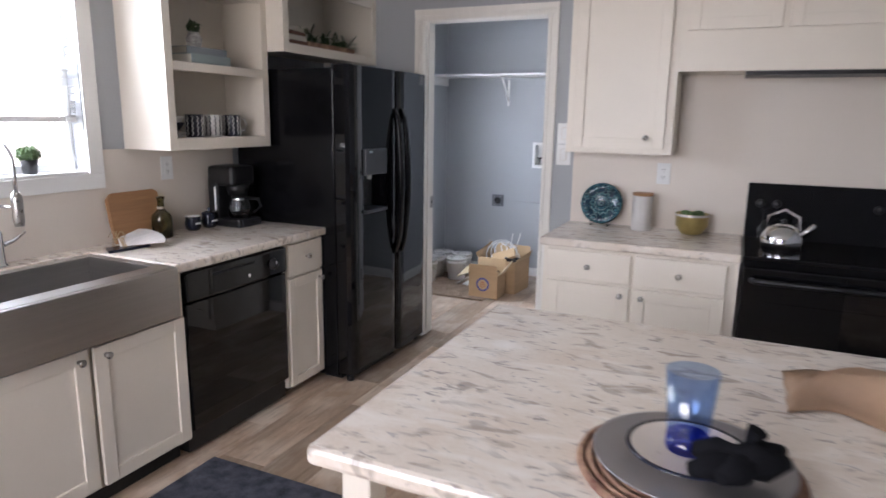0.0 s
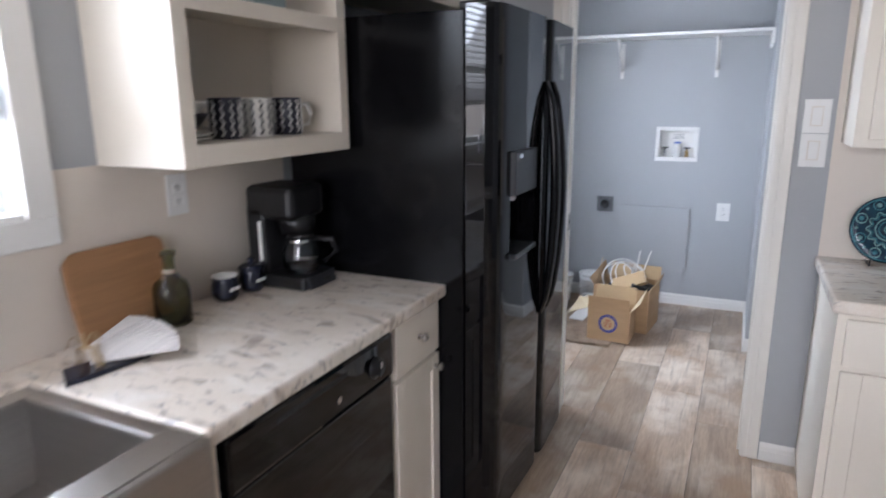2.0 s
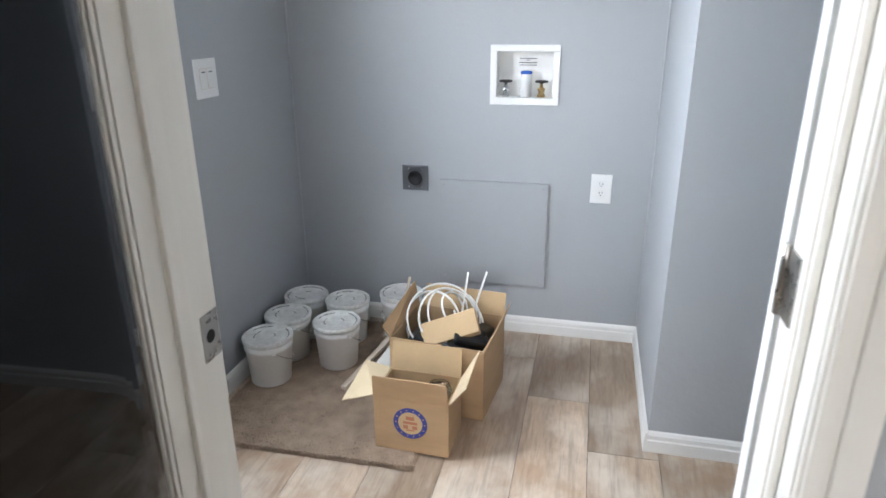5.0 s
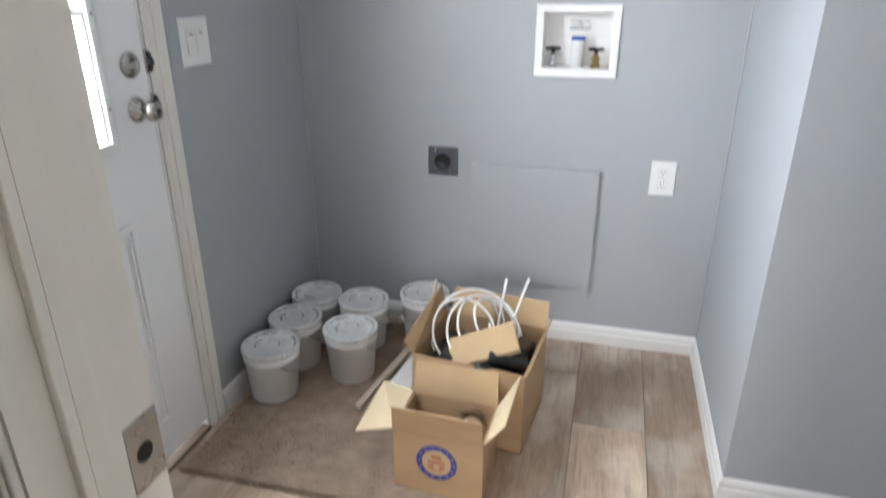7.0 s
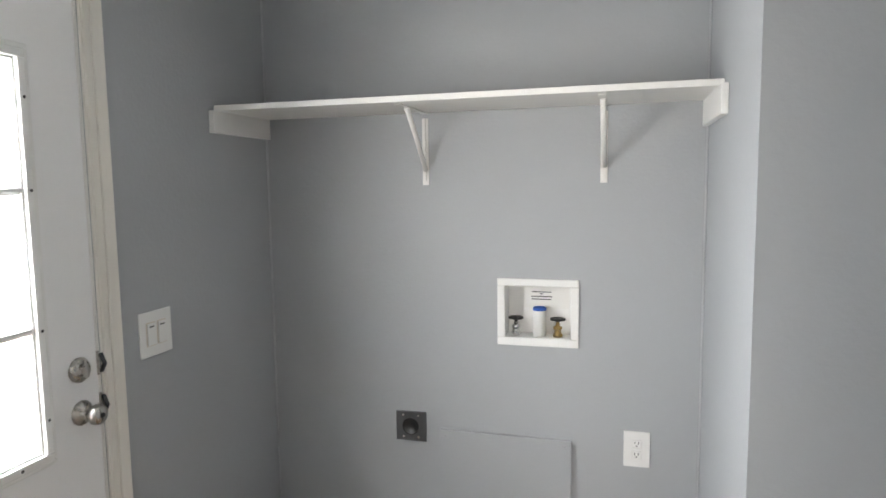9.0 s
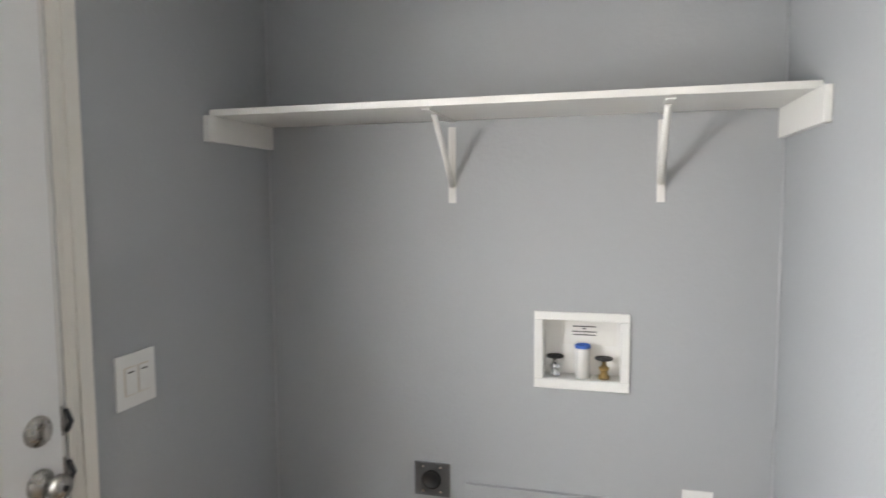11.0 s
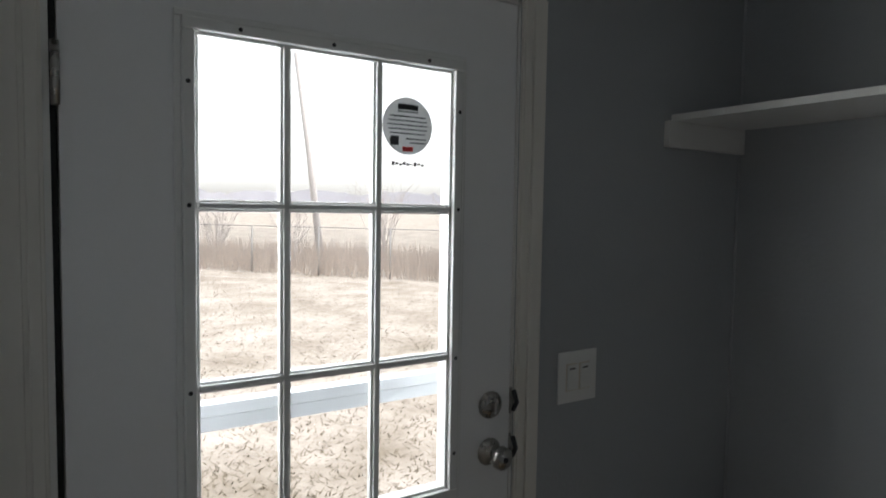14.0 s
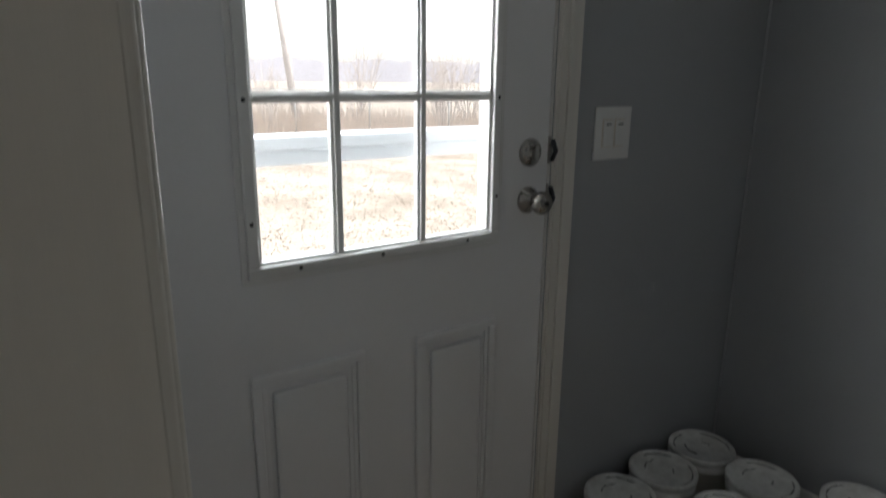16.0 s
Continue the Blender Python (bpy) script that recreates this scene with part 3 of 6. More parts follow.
# counters
def counter(name, poly, label):
    bm = prism(poly, 0.869, 0.911)
    bmesh.ops.bevel(bm, geom=list(bm.edges), offset=0.010, segments=3, profile=0.5, affect="EDGES")
    return solid(name, bm, COUNTER, label, "countertop")


counter("countertop", [(0.006, -3.6), (0.645, -3.6), (0.645, -2.822), (0.125, -2.822), (0.125, -2.012), (0.645, -2.012), (0.645, -0.945), (0.006, -0.945)], "cream stone-look laminate countertop round the sink")
counter("countertop", [(1.79, -0.635), (2.772, -0.635), (2.772, -0.006), (1.79, -0.006)], "cream stone-look laminate countertop beside the stove")

# sink
sk = thing("farmhouse_sink", (0.4, -2.42, 0.69), "brushed stainless apron-front sink", "sink")
bm = bmesh.new()
box(bm, 0.640, -2.815, 0.692, 0.662, -2.018, 0.905, bev=0.006)
part("apron", bm, STEEL, sk)
bm = bmesh.new()
box(bm, 0.13, -2.815, 0.898, 0.18, -2.018, 0.906, bev=0.002)
box(bm, 0.56, -2.815, 0.898, 0.641, -2.018, 0.906, bev=0.002)
box(bm, 0.18, -2.06, 0.898, 0.56, -2.018, 0.906, bev=0.002)
box(bm, 0.18, -2.815, 0.898, 0.56, -2.775, 0.906, bev=0.002)
part("rim", bm, STEEL, sk)
bm = bmesh.new()
box(bm, 0.176, -2.78, 0.700, 0.564, -2.055, 0.708)
box(bm, 0.176, -2.78, 0.708, 0.182, -2.055, 0.900)
box(bm, 0.558, -2.78, 0.708, 0.564, -2.055, 0.900)
box(bm, 0.182, -2.061, 0.708, 0.558, -2.055, 0.900)
box(bm, 0.182, -2.78, 0.708, 0.558, -2.774, 0.900)
part("basin", bm, STEEL, sk)
part("drain", lathe(((0.045, 0), (0.04, 0.004), (0.0, 0.002)), (0.37, -2.42, 0.708), 20), CHROME, sk)

# faucet
fc = thing("faucet", (0.085, -2.37, 0.911), "chrome spring-neck pull-down kitchen faucet", "faucet")
part("base", lathe(((0.028, 0), (0.028, 0.01), (0.02, 0.02), (0.018, 0.14), (0.014, 0.15)), (0.085, -2.37, 0.911), 20), CHROME, fc)
pts = [(0.085, -2.37, 1.05 + 0.03 * i) for i in range(10)] + [(0.085 + 0.075 * (1 - math.cos(a)), -2.37, 1.33 + 0.075 * math.sin(a)) for a in [math.pi * k / 10 for k in range(1, 11)]] + [(0.235, -2.37, 1.28), (0.235, -2.37, 1.21)]
part("neck", tube(pts, 0.008), CHROME, fc)
bm = bmesh.new()
for i in range(24):
    a = Vector(pts[0]).lerp(Vector(pts[9]), i / 23)
    lathe(((0.011, -0.003), (0.013, 0), (0.011, 0.003)), a, 12, bm)
part("spring", bm, CHROME, fc)
part("spray_head", lathe(((0.014, 0), (0.02, -0.02), (0.02, -0.11), (0.016, -0.13), (0.0, -0.131)), (0.235, -2.37, 1.22), 20), NICKEL, fc)
part("lever", tube([(0.085, -2.35, 1.0), (0.085, -2.31, 1.01), (0.085, -2.26, 1.04)], [0.011, 0.008, 0.006]), CHROME, fc)
part("holder", tube([(0.085, -2.37, 1.16), (0.235, -2.37, 1.16)], 0.006), CHROME, fc)

# window over the sink
wn_ = thing("window_sink", (0, -2.42, 1.245), "white vinyl sash window with a half-raised blind", "window", "", "structure")
y0, y1, z0, z1 = WIN
bm = bmesh.new()
for b in ((y0 - 0.075, z0 - 0.07, y1 + 0.075, z0), (y0 - 0.075, z1, y1 + 0.075, z1 + 0.07), (y0 - 0.075, z0, y0, z1), (y1, z0, y1 + 0.075, z1)):
    box(bm, 0.0055, b[0], b[1], 0.02, b[2], b[3], bev=0.003)
part("window_casing", bm, TRIM, wn_)
part("window_sill", bx(-0.10, y0, z0 - 0.001, 0.012, y1, z0 + 0.014, bev=0.003), TRIM, wn_)
bm = ring_bar(bmesh.new(), y0, y1, z0 + 0.014, z1, 0.035, -0.118, -0.075)
part("window_frame", bm, WHITE_PL, wn_)
part("meeting_rail", bx(-0.116, y0 + 0.035, 1.66, -0.08, y1 - 0.035, 1.70, bev=0.004), WHITE_PL, wn_)
for a, b in ((z0 + 0.049, 1.66), (1.70, z1 - 0.035)):
    p = part("pane", bx(-0.104, y0 + 0.035, a, -0.1, y1 - 0.035, b), PANE, wn_)
    p.visible_shadow = False
bl = thing("window_blind", (-0.04, -2.42, 1.47), "white horizontal slat blind, partly raised", "blind")
part("head_rail", bx(-0.065, y0 + 0.01, z1 - 0.04, -0.02, y1 - 0.01, z1 - 0.002, bev=0.003), WHITE_PL, bl)
for i in range(14):
    z = 1.60 + i * 0.034
    part("slat", bx(-0.062, y0 + 0.012, z, -0.022, y1 - 0.012, z + 0.003), WHITE_PL, bl)
for i in range(6):
    z = 1.505 + i * 0.012
    part("slat", bx(-0.064, y0 + 0.012, z, -0.02, y1 - 0.012, z + 0.004), WHITE_PL, bl)
part("bottom_rail", bx(-0.066, y0 + 0.012, 1.478, -0.018, y1 - 0.012, 1.502, bev=0.004), WHITE_PL, bl)
for k in range(3):
    yy = -2.02 + 0.03 * k
    part("cord", tube([(-0.015, yy, 1.50), (-0.012, yy + 0.01, 1.35), (0.0, yy + 0.03, 1.275), (-0.01, yy + 0.07, 1.264), (-0.02, yy + 0.1, 1.264)], 0.0018, n=6), WHITE_PL, bl)

LEAF = mat("box_leaf_green", (0.08, 0.15, 0.04), 0.6, vary=0.5, scale=30, bump=0.1)
FERN = mat("fern_green", (0.05, 0.09, 0.03), 0.6, vary=0.5, scale=20, bump=0.1)


def leaves(n, centre, rad, size, squash=1.0):
    bm = bmesh.new()
    for _ in range(n):
        d = Vector((random.gauss(0, 1), random.gauss(0, 1), random.gauss(0, 1))).normalized() * random.uniform(0.6, 1.0)
        p = Vector(centre) + Vector((d.x * rad[0], d.y * rad[1], d.z * rad[2]))
        u = Vector((random.uniform(-1, 1), random.uniform(-1, 1), random.uniform(-1, 1))).normalized()
        v = u.cross(d).normalized()
        s = size * random.uniform(0.6, 1.2)
        q = [p - u * s, p + v * s * 0.4 + d.normalized() * s * 0.2, p + u * s, p - v * s * 0.4 + d.normalized() * s * 0.2]
        bm.faces.new([bm.verts.new(a) for a in q])
    return bm


pl = thing("potted_plant", (-0.045, -2.128, 1.259), "small round green plant in a black pot on the sill", "plant")
part("pot", lathe(((0.026, 0), (0.034, 0.055), (0.034, 0.06), (0.029, 0.058), (0.0, 0.055)), (-0.045, -2.128, 1.259), 20), BLACK_PL, pl)
part("foliage", leaves(420, (-0.045, -2.128, 1.342), (0.047, 0.047, 0.036), 0.012), LEAF, pl, "dense clipped green leaves")

# ---------------------------------------------------------------- wall cabinets
c = thing("wall_cabinet", (0.15, -1.34, 1.352), "cream open-front wall cabinet with shelves", "cabinet")
ya, yb, za, zb = -1.69, -0.985, 1.352, 2.44
part("side_panel", bx(0.004, ya, za, 0.29, ya + 0.016, zb), CREAM, c)
part("side_panel", bx(0.004, yb - 0.016, za, 0.29, yb, zb), CREAM, c)
part("back_panel", bx(0.006, ya + 0.016, za + 0.03, 0.012, yb - 0.016, zb), CREAM_IN, c)
for z in (1.392, 1.746, 2.12):
    part("shelf", bx(0.012, ya + 0.016, z, 0.289, yb - 0.016, z + 0.016), CREAM_IN, c)
bm = bmesh.new()
for b in ((ya, za, ya + 0.045, zb), (yb - 0.045, za, yb, zb), (ya + 0.045, za, yb - 0.045, za + 0.055), (ya + 0.045, 1.72, yb - 0.045, 1.762), (ya + 0.045, 2.10, yb - 0.045, 2.14), (ya + 0.045, zb - 0.08, yb - 0.045, zb)):
    box(bm, 0.29, b[0], b[1], 0.31, b[2], b[3], bev=0.0015)
part("face_frame", bm, CREAM, c)

c = thing("wall_cabinet", (0.2, -0.5, 1.86), "cream open wall cabinet above the refrigerator", "cabinet")
ya, yb, za, zb = -0.983, -0.004, 1.862, 2.44
part("side_panel", bx(0.004, ya, za, 0.40, ya + 0.016, zb), CREAM, c)
part("side_panel", bx(0.004, yb - 0.016, za, 0.40, yb, zb), CREAM, c)
part("back_panel", bx(0.006, ya + 0.016, za + 0.02, 0.012, yb - 0.016, zb), CREAM_IN, c)
part("shelf", bx(0.012, ya + 0.016, za + 0.025, 0.399, yb - 0.016, za + 0.041), CREAM_IN, c)
bm = bmesh.new()
for b in ((ya, za, ya + 0.05, zb), (yb - 0.05, za, yb, zb), (ya + 0.05, za, yb - 0.05, za + 0.05), (ya + 0.05, 2.22, yb - 0.05, zb)):
    box(bm, 0.40, b[0], b[1], 0.42, b[2], b[3], bev=0.0015)
part("face_frame", bm, CREAM, c)

c = thing("wall_cabinet", (2.1, -0.15, 1.345), "cream wall cabinet with one framed door", "cabinet")
part("body", bx(1.825, -0.31, 1.347, 2.385, -0.006, 2.44), CREAM, c)
shaker("door", c, 1.865, 2.345, 1.375, 2.30, -0.31, "y", -1, (2.255, 1.435))
c = thing("hood_cabinet", (3.0, -0.15, 1.77), "cream range hood cabinet over the stove", "cabinet")
part("body", bx(2.386, -0.315, 1.772, 3.75, -0.006, 2.44), CREAM, c)
for x in (2.42, 2.87, 3.32):
    shaker("door", c, x, x + 0.42, 1.97, 2.42, -0.315, "y", -1)
part("hood_insert", bx(2.70, -0.30, 1.752, 3.6, -0.05, 1.7715), BLACK_PL, c, "black range hood insert")

c = thing("base_cabinet", (2.29, -0.3, 0), "cream base cabinet with two drawers and two doors", "cabinet", "base cabinets")
part("body", bx(1.81, -0.605, 0.055, 2.765, -0.006, 0.868), CREAM, c)
part("toe_kick", bx(1.815, -0.59, 0.0, 2.76, -0.01, 0.055), CREAM, c)
for a, b, k in ((1.835, 2.268, 2.225), (2.286, 2.715, 2.33)):
    shaker("drawer", c, a, b, 0.70, 0.852, -0.605, "y", -1, ((a + b) / 2, 0.775), rail=0)
    shaker("door", c, a, b, 0.09, 0.682, -0.605, "y", -1, (k, 0.64), rail=0.06)

# ---------------------------------------------------------------- refrigerator
fr = thing("refrigerator", (0.43, -0.5, 0), "glossy black side-by-side refrigerator with water dispenser", "refrigerator")
FY0, FY1, SEAM = -0.945, -0.035, -0.455
part("cabinet_body", bx(0.03, FY0, 0.03, 0.705, FY1, 1.775, bev=0.004), BLACK_SIDE, fr)


def fridge_door(y0, y1, holes):
    """A bowed, round-edged door leaf, optionally with an opening."""
    n = 40

    def xat(y):
        u = (y - y0) / (y1 - y0)
        return 0.793 + 0.044 * (1 - abs(2 * u - 1) ** 14) - 0.034 * abs(y - SEAM)
    outl = [(0.712, y0 + 0.002)] + [(xat(y0 + (y1 - y0) * i / n), y0 + (y1 - y0) * i / n) for i in range(n + 1)] + [(0.712, y1 - 0.002)]
    bm = bmesh.new()
    if not holes:
        prism(outl, 0.05, 1.79, bm)
        return bm
    hy0, hy1, hz0, hz1 = holes
    prism(outl, 0.05, hz0, bm)
    prism(outl, hz1, 1.79, bm)
    for a, b in ((y0, hy0), (hy1, y1)):
        pts = [p for p in outl[1:-1] if a + 1e-4 < p[1] < b - 1e-4]
        prism([(0.712, a), (xat(a), a), *pts, (xat(b), b), (0.712, b)], hz0, hz1, bm)
    return bm


DISP = (-0.835, -0.60, 0.985, 1.345)
part("freezer_door", fridge_door(FY0, SEAM - 0.004, DISP), BLACK, fr)
part("fridge_door", fridge_door(SEAM + 0.004, FY1, None), BLACK, fr)
dsp = part("dispenser", box(bx(0.713, DISP[0], DISP[2], 0.735, DISP[1], DISP[3]), 0.735, DISP[0], 1.20, 0.842, DISP[1], 1.345, bev=0.006), GREY_PL, fr, "dark grey water and ice dispenser")
part("dispenser_tray", bx(0.735, DISP[0], DISP[2], 0.845, DISP[1], DISP[2] + 0.018, bev=0.004), GREY_PL, dsp)
part("paddle", bx(0.742, -0.75, 1.05, 0.760, -0.69, 1.17, bev=0.006), BLACK_PL, dsp)
part("nozzle", lathe(((0.012, 0), (0.016, 0.03)), (0.79, -0.72, 1.17), 14), WHITE_PL, dsp)
part("badge", bx(0.8415, -0.80, 1.322, 0.8435, -0.765, 1.334), CHROME, dsp)
for yh, nm in ((-0.497, "handle"), (-0.413, "handle")):
    pts = []
    for i in range(17):
        u = i / 16
        pts.append((0.835 + 0.048 * math.sin(math.pi * u) ** 0.55, yh, 0.70 + 0.87 * u))
    bm = tube(pts, [0.011 + 0.008 * math.sin(math.pi * i / 16) for i in range(17)], n=12)
    for v in bm.verts:
        v.co.y = yh + (v.co.y - yh) * 1.45
    part(nm, bm, BLACK_SIDE, fr, "long bowed black handle")
part("base_grille", bx(0.60, FY0 + 0.02, 0.012, 0.72, FY1 - 0.02, 0.048, bev=0.004), BLACK_PL, fr)
for y in (FY0 + 0.05, FY1 - 0.05):
    part("foot", lathe(((0.022, 0), (0.022, 0.03)), (0.76, y, 0.0), 14), BLACK_PL, fr)
    part("hinge_cover", bx(0.68, y - 0.03, 1.776, 0.78, y + 0.03, 1.80, bev=0.006), BLACK_PL, fr)

# ---------------------------------------------------------------- stove
st = thing("electric_range", (3.15, -0.33, 0), "black freestanding electric range with smooth cooktop", "stove")
part("body", bx(2.776, -0.60, 0.04, 3.535, -0.02, 0.895), BLACK_SIDE, st)
part("cooktop", bx(2.774, -0.655, 0.895, 3.537, -0.06, 0.915, bev=0.005), BLACK, st)
bg = part("backguard", prism([(-0.02, 0.915), (-0.085, 0.915), (-0.06, 1.205), (-0.02, 1.205)], 2.776, 3.535, to=lambda y, z, x: (x, y, z)), BLACK, st)
part("oven_door", bx(2.780, -0.645, 0.24, 3.531, -0.602, 0.86, bev=0.008), BLACK, st)
part("door_glass", bx(2.88, -0.648, 0.36, 3.43, -0.6445, 0.70), BLACK, st)
part("oven_handle", tube([(2.82, -0.646, 0.80), (2.83, -0.69, 0.805), (3.48, -0.69, 0.805), (3.49, -0.646, 0.80)], 0.013), BLACK_PL, st)
part("drawer", bx(2.780, -0.64, 0.06, 3.531, -0.602, 0.225, bev=0.006), BLACK, st)
for x in (2.84, 2.92, 3.38, 3.46):
    part("control_knob", lathe(((0.022, 0), (0.022, -0.006), (0.016, -0.022), (0.0, -0.023)), (x, -0.070, 1.10), 18, axis="y"), BLACK_PL, bg)
kt = thing("kettle", (2.945, -0.36, 0.915), "shiny steel tea kettle on the stove", "kettle")
part("kettle_body", lathe(((0.085, 0), (0.098, 0.02), (0.095, 0.06), (0.07, 0.105), (0.035, 0.122), (0.0, 0.126)), (2.945, -0.36, 0.915), 28), CHROME, kt)
part("lid_knob", lathe(((0.01, 0.12), (0.014, 0.14), (0.0, 0.146)), (2.945, -0.36, 0.915), 14), BLACK_PL, kt)
part("spout", tube([(3.02, -0.36, 0.975), (3.055, -0.36, 1.01), (3.08, -0.36, 1.04)], [0.02, 0.014, 0.011]), CHROME, kt)
part("handle", tube([(2.87, -0.36, 0.99), (2.875, -0.36, 1.07), (2.945, -0.36, 1.105), (3.01, -0.36, 1.07), (3.02, -0.36, 1.0)], 0.008), CHROME, kt)

# ---------------------------------------------------------------- island
il = thing("kitchen_island", (2.7, -2.45, 0), "cream kitchen island with a wide stone-look top", "island")
part("island_top", bx(2.018, -2.985, 0.871, 3.45, -1.915, 0.911, bev=0.012), COUNTER, il)
part("island_base", bx(2.30, -2.80, 0.08, 3.40, -1.97, 0.8705), CREAM, il)
part("toe_kick", bx(2.33, -2.77, 0, 3.37, -2.0, 0.08), DARK, il)
for x0, y0 in ((2.06, -2.945),):
    part("corner_leg", box(bx(x0, y0, 0.0, x0 + 0.08, y0 + 0.08, 0.12, bev=0.004), x0 + 0.008, y0 + 0.008, 0.12, x0 + 0.072, y0 + 0.072, 0.871, bev=0.004), CREAM, il)

# ---------------------------------------------------------------- switches and outlets
def wall_plate(name, label, centre, axis, sign, w, h, kind):
    """Screwless plate with rockers or sockets on a wall that looks along axis*sign."""
    t = thing(name, centre, label, "switch" if kind == "switch" else "outlet")

    def blk(u0, v0, u1, v1, d0, d1, bev=0.0):
        lo, hi = sorted((sign * d0, sign * d1))
        x, y, z = centre
        return bx(x + lo, y + u0, z + v0, x + hi, y + u1, z + v1, bev=bev) if axis == "x" else bx(x + u0, y + lo, z + v0, x + u1, y + hi, z + v1, bev=bev)
    pt = part("plate", blk(-w / 2, -h / 2, w / 2, h / 2, 0.0005, 0.006, 0.002), WHITE_PL, t)
    gangs = max(1, round(w / 0.075)) if kind == "switch" else 1
    for g in range(gangs):
        u = (g - (gangs - 1) / 2) * 0.046
        if kind == "switch":
            # border darker than the plate puts the gap's shade into the colour
            part("rocker_bezel", blk(u - 0.0195, -0.036, u + 0.0195, 0.036, 0.006, 0.0072, 0.0005), CREAM_IN, pt)
            rk = part("rocker", blk(u - 0.0165, -0.033, u + 0.0165, 0.033, 0.0072, 0.0105, 0.001), WHITE_PL, pt)
            if gangs > 1:
                # dark bar painted in for the shadow gap of the tilted rocker
                part("rocker_slit", blk(u - 0.010, 0.021, u + 0.010, 0.0245, 0.0104, 0.0108), DARK, rk)
        else:
            for v in (-0.02, 0.02):
                part("socket", blk(-0.017, v - 0.0145, 0.017, v + 0.0145, 0.006, 0.0075, 0.003), WHITE_PL, pt)
                for du in (-0.006, 0.006):
                    part("slot", blk(du - 0.0012, v - 0.001, du + 0.0012, v + 0.008, 0.0074, 0.0079), DARK, pt)
                part("slot", blk(-0.0025, v - 0.009, 0.0025, v - 0.005, 0.0074, 0.0079), DARK, pt)
    return t


wall_plate("light_switch", "white rocker switch plate beside the doorway", (1.738, 0, 1.440), "y", -1, 0.09, 0.125, "switch")
wall_plate("light_switch", "white rocker switch plate beside the doorway", (1.738, 0, 1.313), "y", -1, 0.09, 0.125, "switch")
wall_plate("wall_outlet", "white double outlet on the backsplash", (2.328, -0.0045, 1.227), "y", -1, 0.075, 0.12, "outlet")
wall_plate("wall_outlet", "white double outlet on the backsplash", (0.005, -1.45, 1.245), "x", 1, 0.075, 0.12, "outlet")

# ---------------------------------------------------------------- laundry
wall_plate("light_switch", "white double switch plate beside the outside door", (0, 1.408, 1.217), "x", 1, 0.135, 0.135, "switch")
wall_plate("wall_outlet", "white double outlet low on the laundry wall", (1.405, D, 0.717), "y", -1, 0.088, 0.128, "outlet")

DARKSTEEL = mat("dull_zinc_plate", (0.20, 0.21, 0.225), 0.35, 0.9, vary=0.15, bump=0.03)
dr = thing("dryer_outlet", (0.577, D, 0.727), "steel dryer outlet with a round black socket", "outlet")
pt = part("plate", bx(0.517, D - 0.007, 0.669, 0.638, D - 0.0005, 0.785, bev=0.002), DARKSTEEL, dr)
part("socket", lathe(((0.033, 0), (0.033, -0.006), (0.029, -0.008), (0.027, -0.004), (0.0, -0.004)), (0.577, D - 0.007, 0.727), 28, axis="y"), BLACK_PL, pt)
for dx, dz in ((-0.03, 0.042), (0.03, 0.042), (-0.03, -0.042), (0.03, -0.042)):
    part("screw", lathe(((0.006, 0), (0.004, -0.002)), (0.577 + dx, D - 0.007, 0.727 + dz), 10, axis="y"), CHROME, pt)

ap = thing("access_panel", (0.94, D, 0.241), "flat grey painted access panel screwed to the wall", "access panel")
pp = part("panel", bx(0.693, D - 0.019, 0.241, 1.182, D - 0.0005, 0.728, bev=0.0015), WALL, ap)
for x in (0.715, 1.16):
    for z in (0.265, 0.705):
        part("screw", lathe(((0.005, 0), (0.003, -0.0015)), (x, D - 0.019, z), 8, axis="y"), WALL, pp)

wb = thing("washer_box", (1.06, D, 1.065), "white recessed washer box with valves and drain", "washer box")
fx0, fx1, fz0, fz1 = BOX
bm = bmesh.new()
for a in ((fx0, fz0, fx1, fz0 + 0.030), (fx0, fz1 - 0.026, fx1, fz1), (fx0, fz0 + 0.030, fx0 + 0.028, fz1 - 0.026), (fx1 - 0.028, fz0 + 0.030, fx1, fz1 - 0.026)):
    box(bm, a[0], D - 0.010, a[1], a[2], D - 0.0005, a[3], bev=0.003)
wf = part("box_frame", bm, WHITE_PL, wb)
BD = D + 0.072                # back of the recess
ix0, ix1, iz0, iz1 = fx0 + 0.028, fx1 - 0.028, fz0 + 0.030, fz1 - 0.026
part("box_back", bx(ix0, BD, iz0, ix1, BD + 0.004, iz1), WHITE_PL, wb)
part("box_side", bx(ix0 - 0.003, D, iz0, ix0, BD, iz1), WHITE_PL, wb)
part("box_side", bx(ix1, D, iz0, ix1 + 0.003, BD, iz1), WHITE_PL, wb)
part("box_top", bx(ix0, D, iz1, ix1, BD, iz1 + 0.003), WHITE_PL, wb)
part("box_floor", bx(ix0, D, iz0 - 0.003, ix1, BD, iz0), WHITE_PL, wb)
card = part("label_card", bx(0.998, BD - 0.0015, 1.19, 1.165, BD - 0.0002, 1.272), TRIM, wb)
for k, (w_, z_) in enumerate(((0.072, 1.250), (0.012, 1.243), (0.076, 1.233), (0.072, 1.223))):
    part("print_bar", bx(1.065 - w_ / 2, BD - 0.0022, z_ - 0.0018, 1.065 + w_ / 2, BD - 0.0014, z_ + 0.0018), GREY_PL, card)
BLUE = mat("blue_cap", (0.03, 0.13, 0.55), 0.4)
VY = D + 0.032
part("drain_pipe", lathe(((0.023, 0), (0.0235, 0.09), (0.0235, 0.098)), (1.063, VY, iz0), 20), WHITE_PL, wb)
